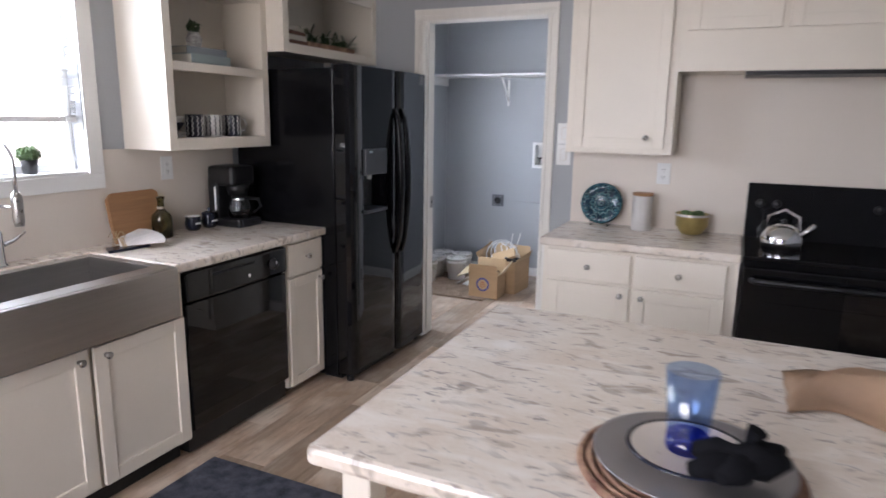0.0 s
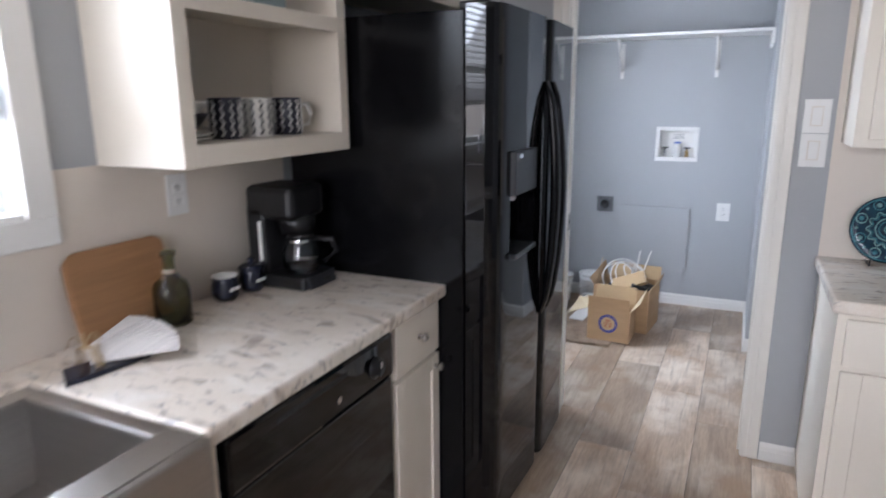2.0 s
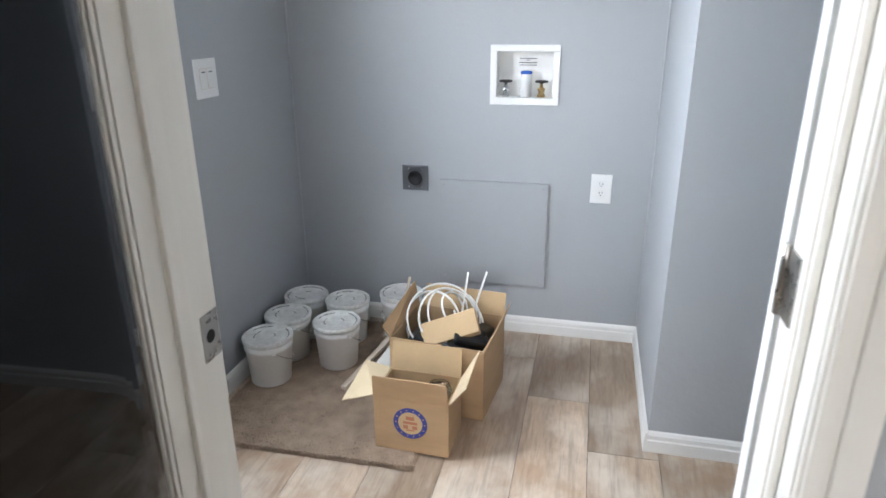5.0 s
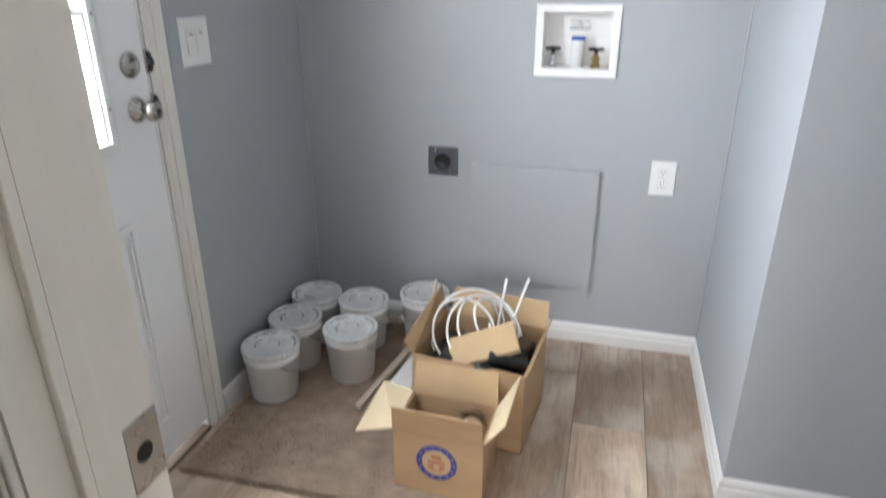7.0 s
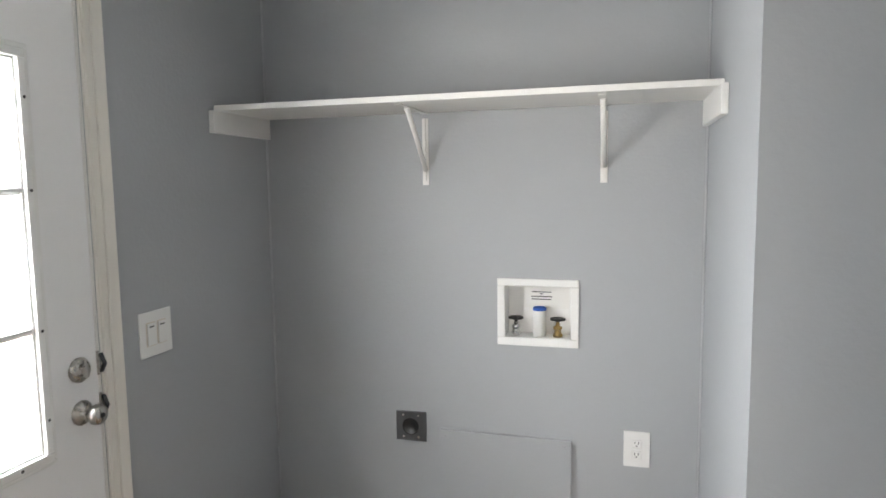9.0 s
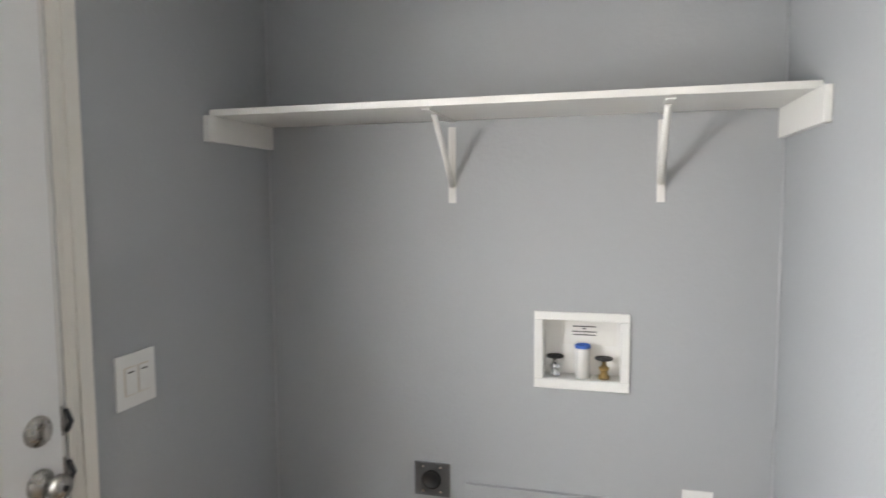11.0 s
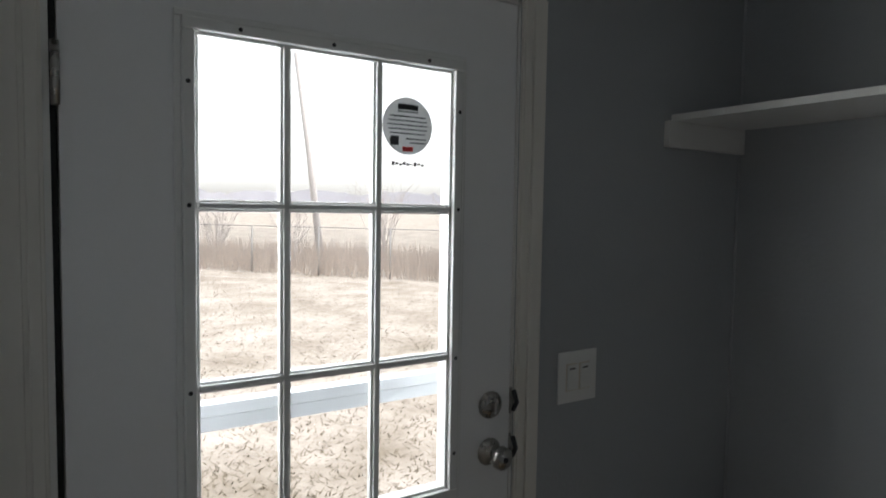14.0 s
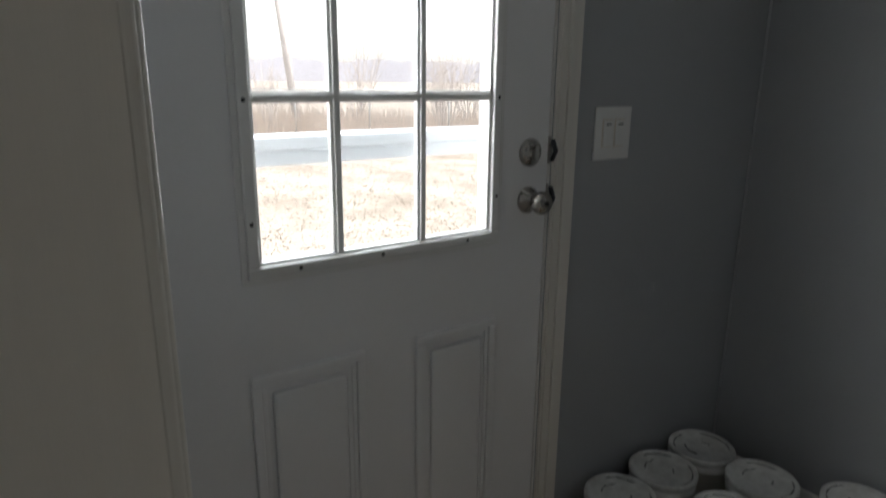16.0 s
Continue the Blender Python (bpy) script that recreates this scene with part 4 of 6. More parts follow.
part("drain_cap", lathe(((0.0245, 0.095), (0.0245, 0.103), (0.021, 0.106), (0.019, 0.102), (0.0, 0.101)), (1.063, VY, iz0), 24), BLUE, wb)
for x, m_ in ((0.977, CHROME), (1.128, BRASS)):
    v = part("valve", lathe(((0.017, 0), (0.017, 0.010), (0.012, 0.013), (0.012, 0.026), (0.016, 0.029), (0.016, 0.036), (0.008, 0.040), (0.005, 0.060)), (x, VY, iz0), 16), m_, wb, "chrome valve" if m_ is CHROME else "brass valve")
    rim = [(x + 0.024 * math.cos(2 * math.pi * k / 24), VY + 0.020 * math.sin(2 * math.pi * k / 24), iz0 + 0.064) for k in range(25)]
    hd = tube(rim, 0.0045, n=8)
    for k in range(3):
        a0 = 2 * math.pi * k / 3 + 0.4
        tube([(x, VY, iz0 + 0.061), (x + 0.022 * math.cos(a0), VY + 0.018 * math.sin(a0), iz0 + 0.064)], 0.0035, hd, n=6)
    lathe(((0.009, 0.056), (0.010, 0.066), (0.0, 0.068)), (x, VY, iz0), 12, hd)
    part("valve_handle", hd, BLACK_PL, v, "black oval hand wheel")
    part("valve_outlet", tube([(x, VY, iz0 + 0.022), (x, VY - 0.022, iz0 + 0.020), (x, VY - 0.029, iz0 + 0.006)], 0.010), m_, v)

# shelf
sh = thing("wall_shelf", (0.8, D - 0.15, 1.83), "white painted shelf on cleats and angle brackets", "shelf")
part("shelf_board", bx(0.003, D - 0.335, 1.905, W - 0.003, D - 0.001, 1.924, bev=0.0015), TRIM, sh)
part("cleat", bx(0.001, D - 0.362, 1.830, 0.020, D - 0.001, 1.9045, bev=0.0015), TRIM, sh)
part("cleat", bx(W - 0.020, D - 0.40, 1.822, W - 0.001, D - 0.001, 1.9045, bev=0.0015), TRIM, sh)
for x in (0.652, 1.284):
    bk = part("bracket", box(box(bx(x - 0.012, D - 0.005, 1.645, x + 0.012, D - 0.001, 1.885, bev=0.001), x - 0.012, D - 0.30, 1.900, x + 0.012, D - 0.001, 1.9045, bev=0.001), x - 0.003, D - 0.012, 1.66, x + 0.003, D - 0.005, 1.885), TRIM, sh)
    part("brace", tube([(x, D - 0.005, 1.70), (x, D - 0.10, 1.80), (x, D - 0.21, 1.901)], 0.0095, n=8), TRIM, bk)

# mat
bm = bmesh.new()
nx, ny = 60, 74
gx0, gx1, gy0_, gy1_ = 0.035, 0.852, 0.985, 2.02
grid = []
for j in range(ny + 1):
    row = []
    for i in range(nx + 1):
        x, y = gx0 + (gx1 - gx0) * i / nx, gy0_ + (gy1_ - gy0_) * j / ny
        edge = i in (0, nx) or j in (0, ny)
        jit = 0.004 * noise.noise((x * 60, y * 60, 3)) if edge else 0
        row.append(bm.verts.new((x + jit, y + jit + 0.02 * (x - 0.4), 0.0 if edge else 0.010 + 0.003 * noise.noise((x * 70, y * 70, 0)))))
    grid.append(row)
for j in range(ny):
    for i in range(nx):
        bm.faces.new((grid[j][i], grid[j][i + 1], grid[j + 1][i + 1], grid[j + 1][i]))
tagged(new("carpet_mat", mesh_from("carpet_mat", bm, MAT_TAN)), "tan carpet remnant with frayed edges on the floor", "mat")
bm = bmesh.new()
for _ in range(9000):
    x, y = random.uniform(gx0, gx1), random.uniform(gy0_, gy1_) if random.random() < 0.85 else gy0_ + random.uniform(-0.004, 0.01)
    y += 0.02 * (x - 0.4)
    a = random.uniform(0, 6.28)
    dx, dy, hh = 0.0035 * math.cos(a), 0.0035 * math.sin(a), random.uniform(0.004, 0.009)
    ex, ey = random.uniform(-0.005, 0.005), random.uniform(-0.005, 0.005)
    bm.faces.new([bm.verts.new(p) for p in ((x - dx, y - dy, 0.008), (x + dx, y + dy, 0.008), (x + ex, y + ey, 0.009 + hh))])
tagged(new("carpet_pile", mesh_from("carpet_pile", bm, MAT_TAN)), "short loose tan pile tufts of the carpet remnant", "carpet pile", "", "stuff")

SMEAR = mat("dried_grey_paint", (0.20, 0.20, 0.19), 0.8, vary=0.3)


# buckets
def bucket(at, turn):
    b = thing("bucket", (0, 0, 0), "white plastic pail with a dusty lid and bail", "bucket", "paint buckets")
    part("pail", lathe(((0.078, 0), (0.081, 0.003), (0.093, 0.150), (0.097, 0.152), (0.097, 0.168), (0.095, 0.170), (0.096, 0.184)), n=32), BUCKETW, b)
    part("lid", lathe(((0.099, 0.180), (0.101, 0.183), (0.101, 0.197), (0.098, 0.200), (0.090, 0.199), (0.087, 0.194), (0.0, 0.195)), n=32), LIDMAT, b, "dusty white lid")
    lidm = b.children[-1]
    for rr_, a0, span in ((0.085, 0.4, 1.5), (0.083, 2.6, 1.1), (0.052, 3.4, 1.3), (0.030, 0.9, 0.9)):
        arc = [(rr_ * math.cos(a0 + span * k / 9) + 0.002 * math.sin(7 * k), rr_ * math.sin(a0 + span * k / 9), 0.1945) for k in range(10)]
        part("paint_smear", tube(arc, [0.0010 + 0.0009 * (k % 3) for k in range(10)], n=5), SMEAR, lidm, "dark dried paint smear")
    pts = [(0.099 * math.cos(a), 0.099 * math.sin(a) - 0.006 * math.sin(a), 0.160 - 0.075 * math.sin(a)) for a in [math.pi * k / 14 for k in range(15)]]
    bail = part("bail", tube(pts, 0.0016, n=6), NICKEL, b, "thin wire bail")
    part("grip", tube(pts[6:9], 0.006, n=8), WHITE_PL, bail)
    for s in (-1, 1):
        part("ear", lathe(((0.010, 0), (0.010, 0.006 * s)), (0.095 * s, 0, 0.160), 12, axis="x"), BUCKETW, b)
    b.matrix_basis = pose(*at, 0, 0, turn)
    return b


first = bucket((0.128, 1.415, 0.0135), -50)
for at, turn in (((0.118, 1.622, 0.0135), -40), ((0.110, 1.830, 0.0135), 20), ((0.315, 1.824, 0.0135), -60), ((0.352, 1.598, 0.0135), -35), ((0.535, 1.945, 0.0135), 120)):
    copy_thing(first, pose(*at, 0, 0, turn))

# cardboard boxes: built round their own middle, then turned
INK = mat("blue_print_ink", (0.05, 0.06, 0.26), 0.7)
INK2 = mat("rust_print_ink", (0.42, 0.17, 0.09), 0.7)


def sheet(a, b, c, d, t=0.004):
    """A flat board through four corners."""
    bm = bmesh.new()
    p = [Vector(q) for q in (a, b, c, d)]
    nrm = (p[1] - p[0]).cross(p[3] - p[0]).normalized() * t
    lo, hi = [bm.verts.new(q) for q in p], [bm.verts.new(q + nrm) for q in p]
    for i in range(4):
        bm.faces.new((lo[i], lo[(i + 1) % 4], hi[(i + 1) % 4], hi[i]))
    bm.faces.new(lo)
    bm.faces.new(hi)
    bmesh.ops.recalc_face_normals(bm, faces=bm.faces)
    return bm


def carton(name, label, w, d, h, at, turn):
    b = thing(name, (0, 0, 0), label, "cardboard box")
    t = 0.005
    part("bottom", bx(-w / 2, -d / 2, 0, w / 2, d / 2, t), CARD, b)
    part("wall", bx(-w / 2, -d / 2, t, w / 2, -d / 2 + t, h), CARD, b)
    part("wall", bx(-w / 2, d / 2 - t, t, w / 2, d / 2, h), CARD, b)
    part("wall", bx(-w / 2, -d / 2 + t, t, -w / 2 + t, d / 2 - t, h), CARD, b)
    part("wall", bx(w / 2 - t, -d / 2 + t, t, w / 2, d / 2 - t, h), CARD, b)
    return b


w, d, h = 0.262, 0.185, 0.205
b = carton("cardboard_box", "open brown cardboard box with a round blue print", w, d, h, None, 0)
part("flap", sheet((-w / 2, -d / 2, h), (w / 2, -d / 2, h), (w / 2 - 0.004, -d / 2 - 0.012, h + 0.085), (-w / 2 + 0.004, -d / 2 - 0.012, h + 0.085)), CARD, b)
part("flap", sheet((-w / 2, d / 2, h), (w / 2, d / 2, h), (w / 2 - 0.004, d / 2 + 0.02, h + 0.105), (-w / 2 + 0.004, d / 2 + 0.02, h + 0.105)), CARD_IN, b)
part("flap", sheet((w / 2, -d / 2 + 0.01, h), (w / 2, d / 2, h), (w / 2 + 0.06, d / 2 + 0.015, h + 0.11), (w / 2 + 0.05, -d / 2 + 0.03, h + 0.055)), CARD_PALE, b)
part("flap", sheet((-w / 2, -d / 2, h), (-w / 2, d / 2, h), (-w / 2 - 0.105, d / 2 + 0.02, h + 0.004), (-w / 2 - 0.125, -d / 2 + 0.02, h - 0.055)), CARD_PALE, b)
logo = part("round_print", lathe(((0.060, 0), (0.060, -0.0006)), (-0.002, -d / 2, 0.115), 36, axis="y"), INK, b, "dark blue printed ring")
part("print_centre", lathe(((0.043, 0), (0.043, -0.0006)), (-0.002, -d / 2 - 0.0006, 0.115), 32, axis="y"), CARD_IN, logo)
for k in range(14):
    a = 2 * math.pi * k / 14
    part("print_bar", bx(-0.004 + 0.051 * math.cos(a), -d / 2 - 0.0012, 0.113 + 0.051 * math.sin(a), 0.000 + 0.051 * math.cos(a), -d / 2 - 0.0006, 0.117 + 0.051 * math.sin(a)), CARD_IN, logo)
for px, pz, pw, ph in ((-0.002, 0.135, 0.03, 0.014), (-0.002, 0.117, 0.05, 0.010), (-0.018, 0.100, 0.018, 0.014), (0.014, 0.100, 0.018, 0.014), (-0.002, 0.088, 0.03, 0.005)):
    part("print_mark", bx(px - pw / 2, -d / 2 - 0.0018, pz - ph / 2, px + pw / 2, -d / 2 - 0.0012, pz + ph / 2), INK2, logo)
PLASTIC = glass("clear_plastic", (0.95, 0.96, 0.97), 0.12)
b.matrix_basis = pose(0.828, 1.17, 0.012, 0, 0, -2)
cup = solid("plastic_cup", lathe(((0.032, 0), (0.042, 0.16), (0.046, 0.19), (0.035, 0.215), (0.0, 0.225)), (0.90, 1.175, 0.0175), 24), PLASTIC, "clear plastic domed cup standing in the box", "cup")

w, d, h = 0.365, 0.31, 0.29
b = carton("cardboard_box", "large open cardboard box full of scrap tubing", w, d, h, None, 0)
part("flap", sheet((-w / 2, -d / 2, h), (-w / 2, d / 2, h), (-w / 2 - 0.02, d / 2, h + 0.10), (-w / 2 - 0.03, -d / 2, h + 0.04)), CARD, b)
part("flap", sheet((-w / 2 + 0.02, d / 2, h), (w / 2, d / 2, h), (w / 2, d / 2 + 0.02, h + 0.09), (-w / 2 + 0.03, d / 2 + 0.02, h + 0.09)), CARD_IN, b)
part("flap", sheet((w / 2, -d / 2, h), (w / 2, d / 2, h), (w / 2 + 0.02, d / 2, h + 0.06), (w / 2 + 0.01, -d / 2, h + 0.02)), CARD_IN, b)
b.matrix_basis = pose(0.865, 1.49, 0.004, 0, 0, -6)
# scrap in it
TUBEW = mat("white_plastic_tube", (0.78, 0.76, 0.72), 0.4, vary=0.06)
for cx, cy, rr, zz, tilt, turn in ((0.83, 1.52, 0.135, 0.31, 62, 15), (0.86, 1.50, 0.125, 0.315, 55, 40), (0.80, 1.50, 0.12, 0.30, 70, -20), (0.90, 1.54, 0.11, 0.31, 50, 80), (0.84, 1.54, 0.10, 0.32, 66, 60)):
    m = pose(cx, cy, zz, tilt, 0, turn)
    pts = [m @ Vector((rr * math.cos(a), rr * math.sin(a), 0.004 * a)) for a in [2 * math.pi * k / 30 for k in range(34)]]
    solid("plastic_tube", tube(pts, 0.0042, n=8), TUBEW, "coil of white plastic tubing in the box", "tube", "coiled tubing")
for x, y, lean in ((0.905, 1.49, 0.02), (0.935, 1.51, 0.045)):
    solid("plastic_rod", tube([(x, y, 0.22), (x + lean * 0.5, y + 0.01, 0.36), (x + lean * 1.5, y + 0.02, 0.515)], 0.004, n=8), TUBEW, "thin white plastic rod standing in the box", "rod", "rods in the box")
m = pose(0.885, 1.415, 0.320, 38, -20, 10)
bm = bx(-0.11, -0.05, -0.015, 0.11, 0.05, 0.015, bev=0.003)
bm.transform(m)
solid("cardboard_piece", bm, CARD_IN, "flat brown cardboard carton lying on the scrap", "cardboard")
for x, y, z, rz in ((0.965, 1.41, 0.285, 25), (0.82, 1.40, 0.265, -10), (0.93, 1.37, 0.262, 55), (0.99, 1.5, 0.28, 80)):
    bm = bx(-0.07, -0.035, -0.02, 0.07, 0.035, 0.02, bev=0.012)
    bm.transform(pose(x, y, z, 12, 18, rz))
    solid("plastic_scrap", bm, BLACK_PL, "crumpled black plastic packaging in the box", "packaging", "black scrap")
bm = bx(-0.16, -0.13, -0.08, 0.16, 0.13, 0.08, bev=0.03)
bm.transform(pose(0.865, 1.49, 0.17, 0, 0, -6))
solid("scrap_bag", bm, BLACK_PL, "black plastic bag filling the box", "bag")

# strips leaning by the box
solid("wood_strip", sheet((0.440, 1.40, 0.013), (0.462, 1.39, 0.013), (0.560, 1.80, 0.070), (0.538, 1.81, 0.070), 0.012), LIGHTWOOD, "thin primed wood strip lying on the mat", "wood strip")
solid("wood_strip", bx(0.50, 1.79, 0.055, 0.60, 1.82, 0.085, bev=0.003), WHITE_PL, "short white trim offcut across the strip", "trim offcut")
solid("trim_board", sheet((0.50, 1.40, 0.014), (0.60, 1.38, 0.014), (0.655, 1.80, 0.05), (0.555, 1.81, 0.05), 0.006), TRIM, "white trim board lying beside the box", "board")
solid("wood_strip", sheet((0.645, 1.30, 0.014), (0.655, 1.30, 0.014), (0.664, 1.68, 0.40), (0.654, 1.68, 0.40), 0.012), LIGHTWOOD, "wood strip leaning on the large box", "wood strip")

# sticker on the glass
STK = mat("sticker_paper", (0.5, 0.5, 0.49), 0.6, vary=0.05)
_n, _l = STK.node_tree.nodes, STK.node_tree.links
_tr, _mx = _n.new("ShaderNodeBsdfTranslucent"), _n.new("ShaderNodeMixShader")
_tr.inputs["Color"].default_value = (0.26, 0.26, 0.26, 1)
_mx.inputs["Fac"].default_value = 0.75
_l.new(_n["Principled BSDF"].outputs["BSDF"], _mx.inputs[1])
_l.new(_tr.outputs["BSDF"], _mx.inputs[2])
_l.new(_mx.outputs["Shader"], _n["Material Output"].inputs["Surface"])
sk_ = thing("glass_sticker", (-0.0118, 0.90, 1.82), "round grey energy sticker on the door glass", "sticker")
disc = part("sticker_disc", lathe(((0.061, 0), (0.061, 0.0008)), (-0.0118, 0.90, 1.822), 40, axis="x"), STK, sk_)
RED = mat("red_print", (0.55, 0.03, 0.03), 0.6)
for y, z, w_, h_, m_ in [(0.90, 1.862, 0.05, 0.012, GREY_PL), (0.90, 1.852, 0.05, 0.003, GREY_PL), (0.90, 1.773, 0.026, 0.010, RED)] + [(0.90, 1.842 - 0.009 * k, 0.10 - 0.006 * abs(k - 2), 0.0028, GREY_PL) for k in range(5)] + [(0.92, 1.795, 0.05, 0.003, GREY_PL), (0.925, 1.787, 0.04, 0.003, GREY_PL), (0.868, 1.79, 0.02, 0.02, GREY_PL)]:
    part("print_bar", bx(-0.0111, y - w_ / 2, z - h_ / 2, -0.0105, y + w_ / 2, z + h_ / 2), m_, disc)
for k in range(9):
    part("print_bar", bx(-0.0118, 0.862 + k * 0.009, 1.737 + 0.002 * (k % 2), -0.0112, 0.869 + k * 0.009, 1.746 - 0.002 * (k % 3)), GREY_PL, sk_)

# ---------------------------------------------------------------- outdoors
G = -0.75
GRASS = mat("dead_winter_grass", (0.56, 0.515, 0.47), 0.95, scale=0.9, grain=7, bump=0.6, tint=(0.25, 0.215, 0.17), dist=0.05)
bm = bmesh.new()
R = 900
bmesh.ops.create_grid(bm, x_segments=60, y_segments=60, size=R)
for v in bm.verts:
    v.co.z = G
structure("ground", bm, GRASS, "dead straw-coloured grass ground", "ground")
SIDING = mat("guard_rail_paint", (0.66, 0.69, 0.72), 0.5, vary=0.1, scale=2, bump=0.05)
gd = thing("guard_rail", (-0.2, 0.7, 1.165), "white guard rail across the outside of the door", "rail")
part("rail", prism([(-0.215, 1.165), (-0.19, 1.165), (-0.19, 1.195), (-0.18, 1.20), (-0.18, 1.226), (-0.20, 1.232), (-0.215, 1.226)], -0.35, 1.85, to=lambda x, z, y: (x, y, z)), SIDING, gd)
for y in (-0.3, 1.8):
    part("rail_arm", bx(-0.2, y - 0.02, 1.17, -0.1205, y + 0.02, 1.21, bev=0.003), SIDING, gd)

FENCE = mat("galvanised_wire", (0.42, 0.42, 0.42), 0.5, 0.6, vary=0.1)
a, b = Vector((-22.4, 7.0, G)), Vector((-16.9, 11.6, G))
along = (b - a).normalized()
fn = thing("chain_link_fence", tuple(a), "galvanised chain-link fence at the field edge", "fence")
for k in range(-14, 12):
    p = a + along * 2.75 * k
    part("post", tube([p, p + Vector((0, 0, 1.75))], 0.03, n=8), FENCE, fn)
part("top_rail", tube([a - along * 40 + Vector((0, 0, 1.72)), a + along * 32 + Vector((0, 0, 1.72))], 0.02, n=6), FENCE, fn)
bm = bmesh.new()
for k in range(-560, 440):
    p = a + along * (k * 0.07)
    for s in (1, -1):
        q = p + along * s * 1.65 + Vector((0, 0, 1.65))
        nrm = along.cross(Vector((0, 0, 1))) * 0.003
        e = along * 0.004
        bm.faces.new([bm.verts.new(c) for c in (p - e, p + e, q + e, q - e)])
part("mesh_wire", bm, FENCE, fn)

POLE = mat("weathered_pole", (0.62, 0.60, 0.60), 0.9, vary=0.2, stretch=(8, 8, 1))
ut = thing("utility_pole", (-24.6, 10.6, G), "leaning grey wooden utility pole", "pole")
part("pole", tube([(-24.6, 10.6, G), (-25.0, 10.2, 4), (-25.6, 9.6, 10)], [0.16, 0.14, 0.11], n=12), POLE, ut)

TUFT = mat("dead_tuft_straw", (0.24, 0.205, 0.15), 0.95, vary=0.4, scale=0.6)
TWIG = mat("bare_twigs", (0.60, 0.56, 0.54), 0.9, vary=0.3)
REED = mat("dry_weeds", (0.72, 0.63, 0.56), 0.95, vary=0.3, scale=1.0)


def shrub(h, n, seed):
    """A bare many-stemmed bush."""
    rg = random.Random(seed)
    bm = bmesh.new()
    for _ in range(n):
        az, lean = rg.uniform(0, 6.28), rg.uniform(0.05, 0.5)
        p = Vector((rg.uniform(-0.2, 0.2), rg.uniform(-0.2, 0.2), 0))
        d = Vector((math.cos(az) * lean, math.sin(az) * lean, 1))
        pts = [p + d * h * u * rg.uniform(0.9, 1.1) for u in (0, 0.35, 0.7, 1.0)]
        tube(pts, [0.022, 0.016, 0.010, 0.004], bm, n=5)
        for u in (0.4, 0.55, 0.7, 0.85):
            q = p + d * h * u
            dd = d + Vector((rg.uniform(-0.9, 0.9), rg.uniform(-0.9, 0.9), 0))
            tube([q, q + dd * h * 0.17, q + dd * h * 0.3 + Vector((0, 0, 0.08))], [0.009, 0.006, 0.003], bm, n=4)
    return bm


side = Vector((-along.y, along.x, 0))
if side.x > 0:
    side = -side
rg = random.Random(5)
for s in range(3):
    p0 = a + along * (-3 + 4 * s) + side * 1.6
    bm = shrub(2.3 + 0.3 * s, 16, s)
    me = mesh_from("bare_bush", bm, TWIG)
    for k in range(9):
        ob = new("bare_bush", me)
        p = a + along * (rg.uniform(-22, 26)) + side * rg.uniform(1.0, 6)
        ob.matrix_world = Matrix.Translation(p) @ Matrix.Rotation(rg.uniform(0, 6.28), 4, "Z") @ Matrix.Scale(rg.uniform(0.8, 1.2), 4)
        tagged(ob, "bare brown winter bush behind the fence", "bush", "bare bushes")
bm = bmesh.new()
for _ in range(14000):
    p = a + along * rg.uniform(-26, 30) + side * rg.uniform(-0.3, 7)
    hh = rg.uniform(0.5, 1.25)
    e = along * rg.uniform(0.01, 0.03)
    tip = p + Vector((rg.uniform(-0.2, 0.2), rg.uniform(-0.2, 0.2), hh))
    bm.faces.new([bm.verts.new(c) for c in (p - e, p + e, tip)])
tagged(new("dry_weeds", mesh_from("dry_weeds", bm, REED)), "tall dry brown weeds along the fence", "weeds", "", "stuff")
bm = bmesh.new()
for _ in range(22000):
    r = 2.5 + 21 * rg.random() ** 1.6
    an = radians(rg.uniform(120, 190))
    p = Vector((r * math.cos(an), 0.5 + r * math.sin(an), G))
    e = Vector((rg.uniform(-1, 1), rg.uniform(-1, 1), 0)).normalized() * 0.008
    tip = p + Vector((rg.uniform(-0.08, 0.08), rg.uniform(-0.08, 0.08), rg.uniform(0.02, 0.05)))
    bm.faces.new([bm.verts.new(c) for c in (p - e, p + e, tip)])
tagged(new("dead_grass_tufts", mesh_from("dead_grass_tufts", bm, TUFT)), "short dead grass tufts on the yard", "grass", "", "stuff")
# haze is put into the woods: pale grey-blue colour plus a faint glow
WOODS = mat("haze_glow_woods", (0.40, 0.40, 0.44), 1.0, vary=0.25, scale=0.05, grain=0.8, bump=0)
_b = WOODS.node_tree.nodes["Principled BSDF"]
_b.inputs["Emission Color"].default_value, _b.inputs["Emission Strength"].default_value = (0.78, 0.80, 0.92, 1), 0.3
bm = bmesh.new()
prev = None
for k in range(241):
    an = radians(95 + k * 0.5)
    x, y = 420 * math.cos(an), 420 * math.sin(an)
    hh = 13 + 4 * noise.noise((k * 0.13, 0, 0)) + 2.5 * noise.noise((k * 0.9, 3, 0))
    cur = (bm.verts.new((x, y, G)), bm.verts.new((x, y, G + hh)), bm.verts.new((x * 1.08, y * 1.08, G + hh * 0.8)))
    if prev:
        bm.faces.new((prev[0], cur[0], cur[1], prev[1]))
        bm.faces.new((prev[1], cur[1], cur[2], prev[2]))
    prev = cur
structure("backdrop", bm, WOODS, "far line of winter woods, haze painted in as pale glow", "backdrop")

# ---------------------------------------------------------------- loose things in the kitchen
CT = 0.911
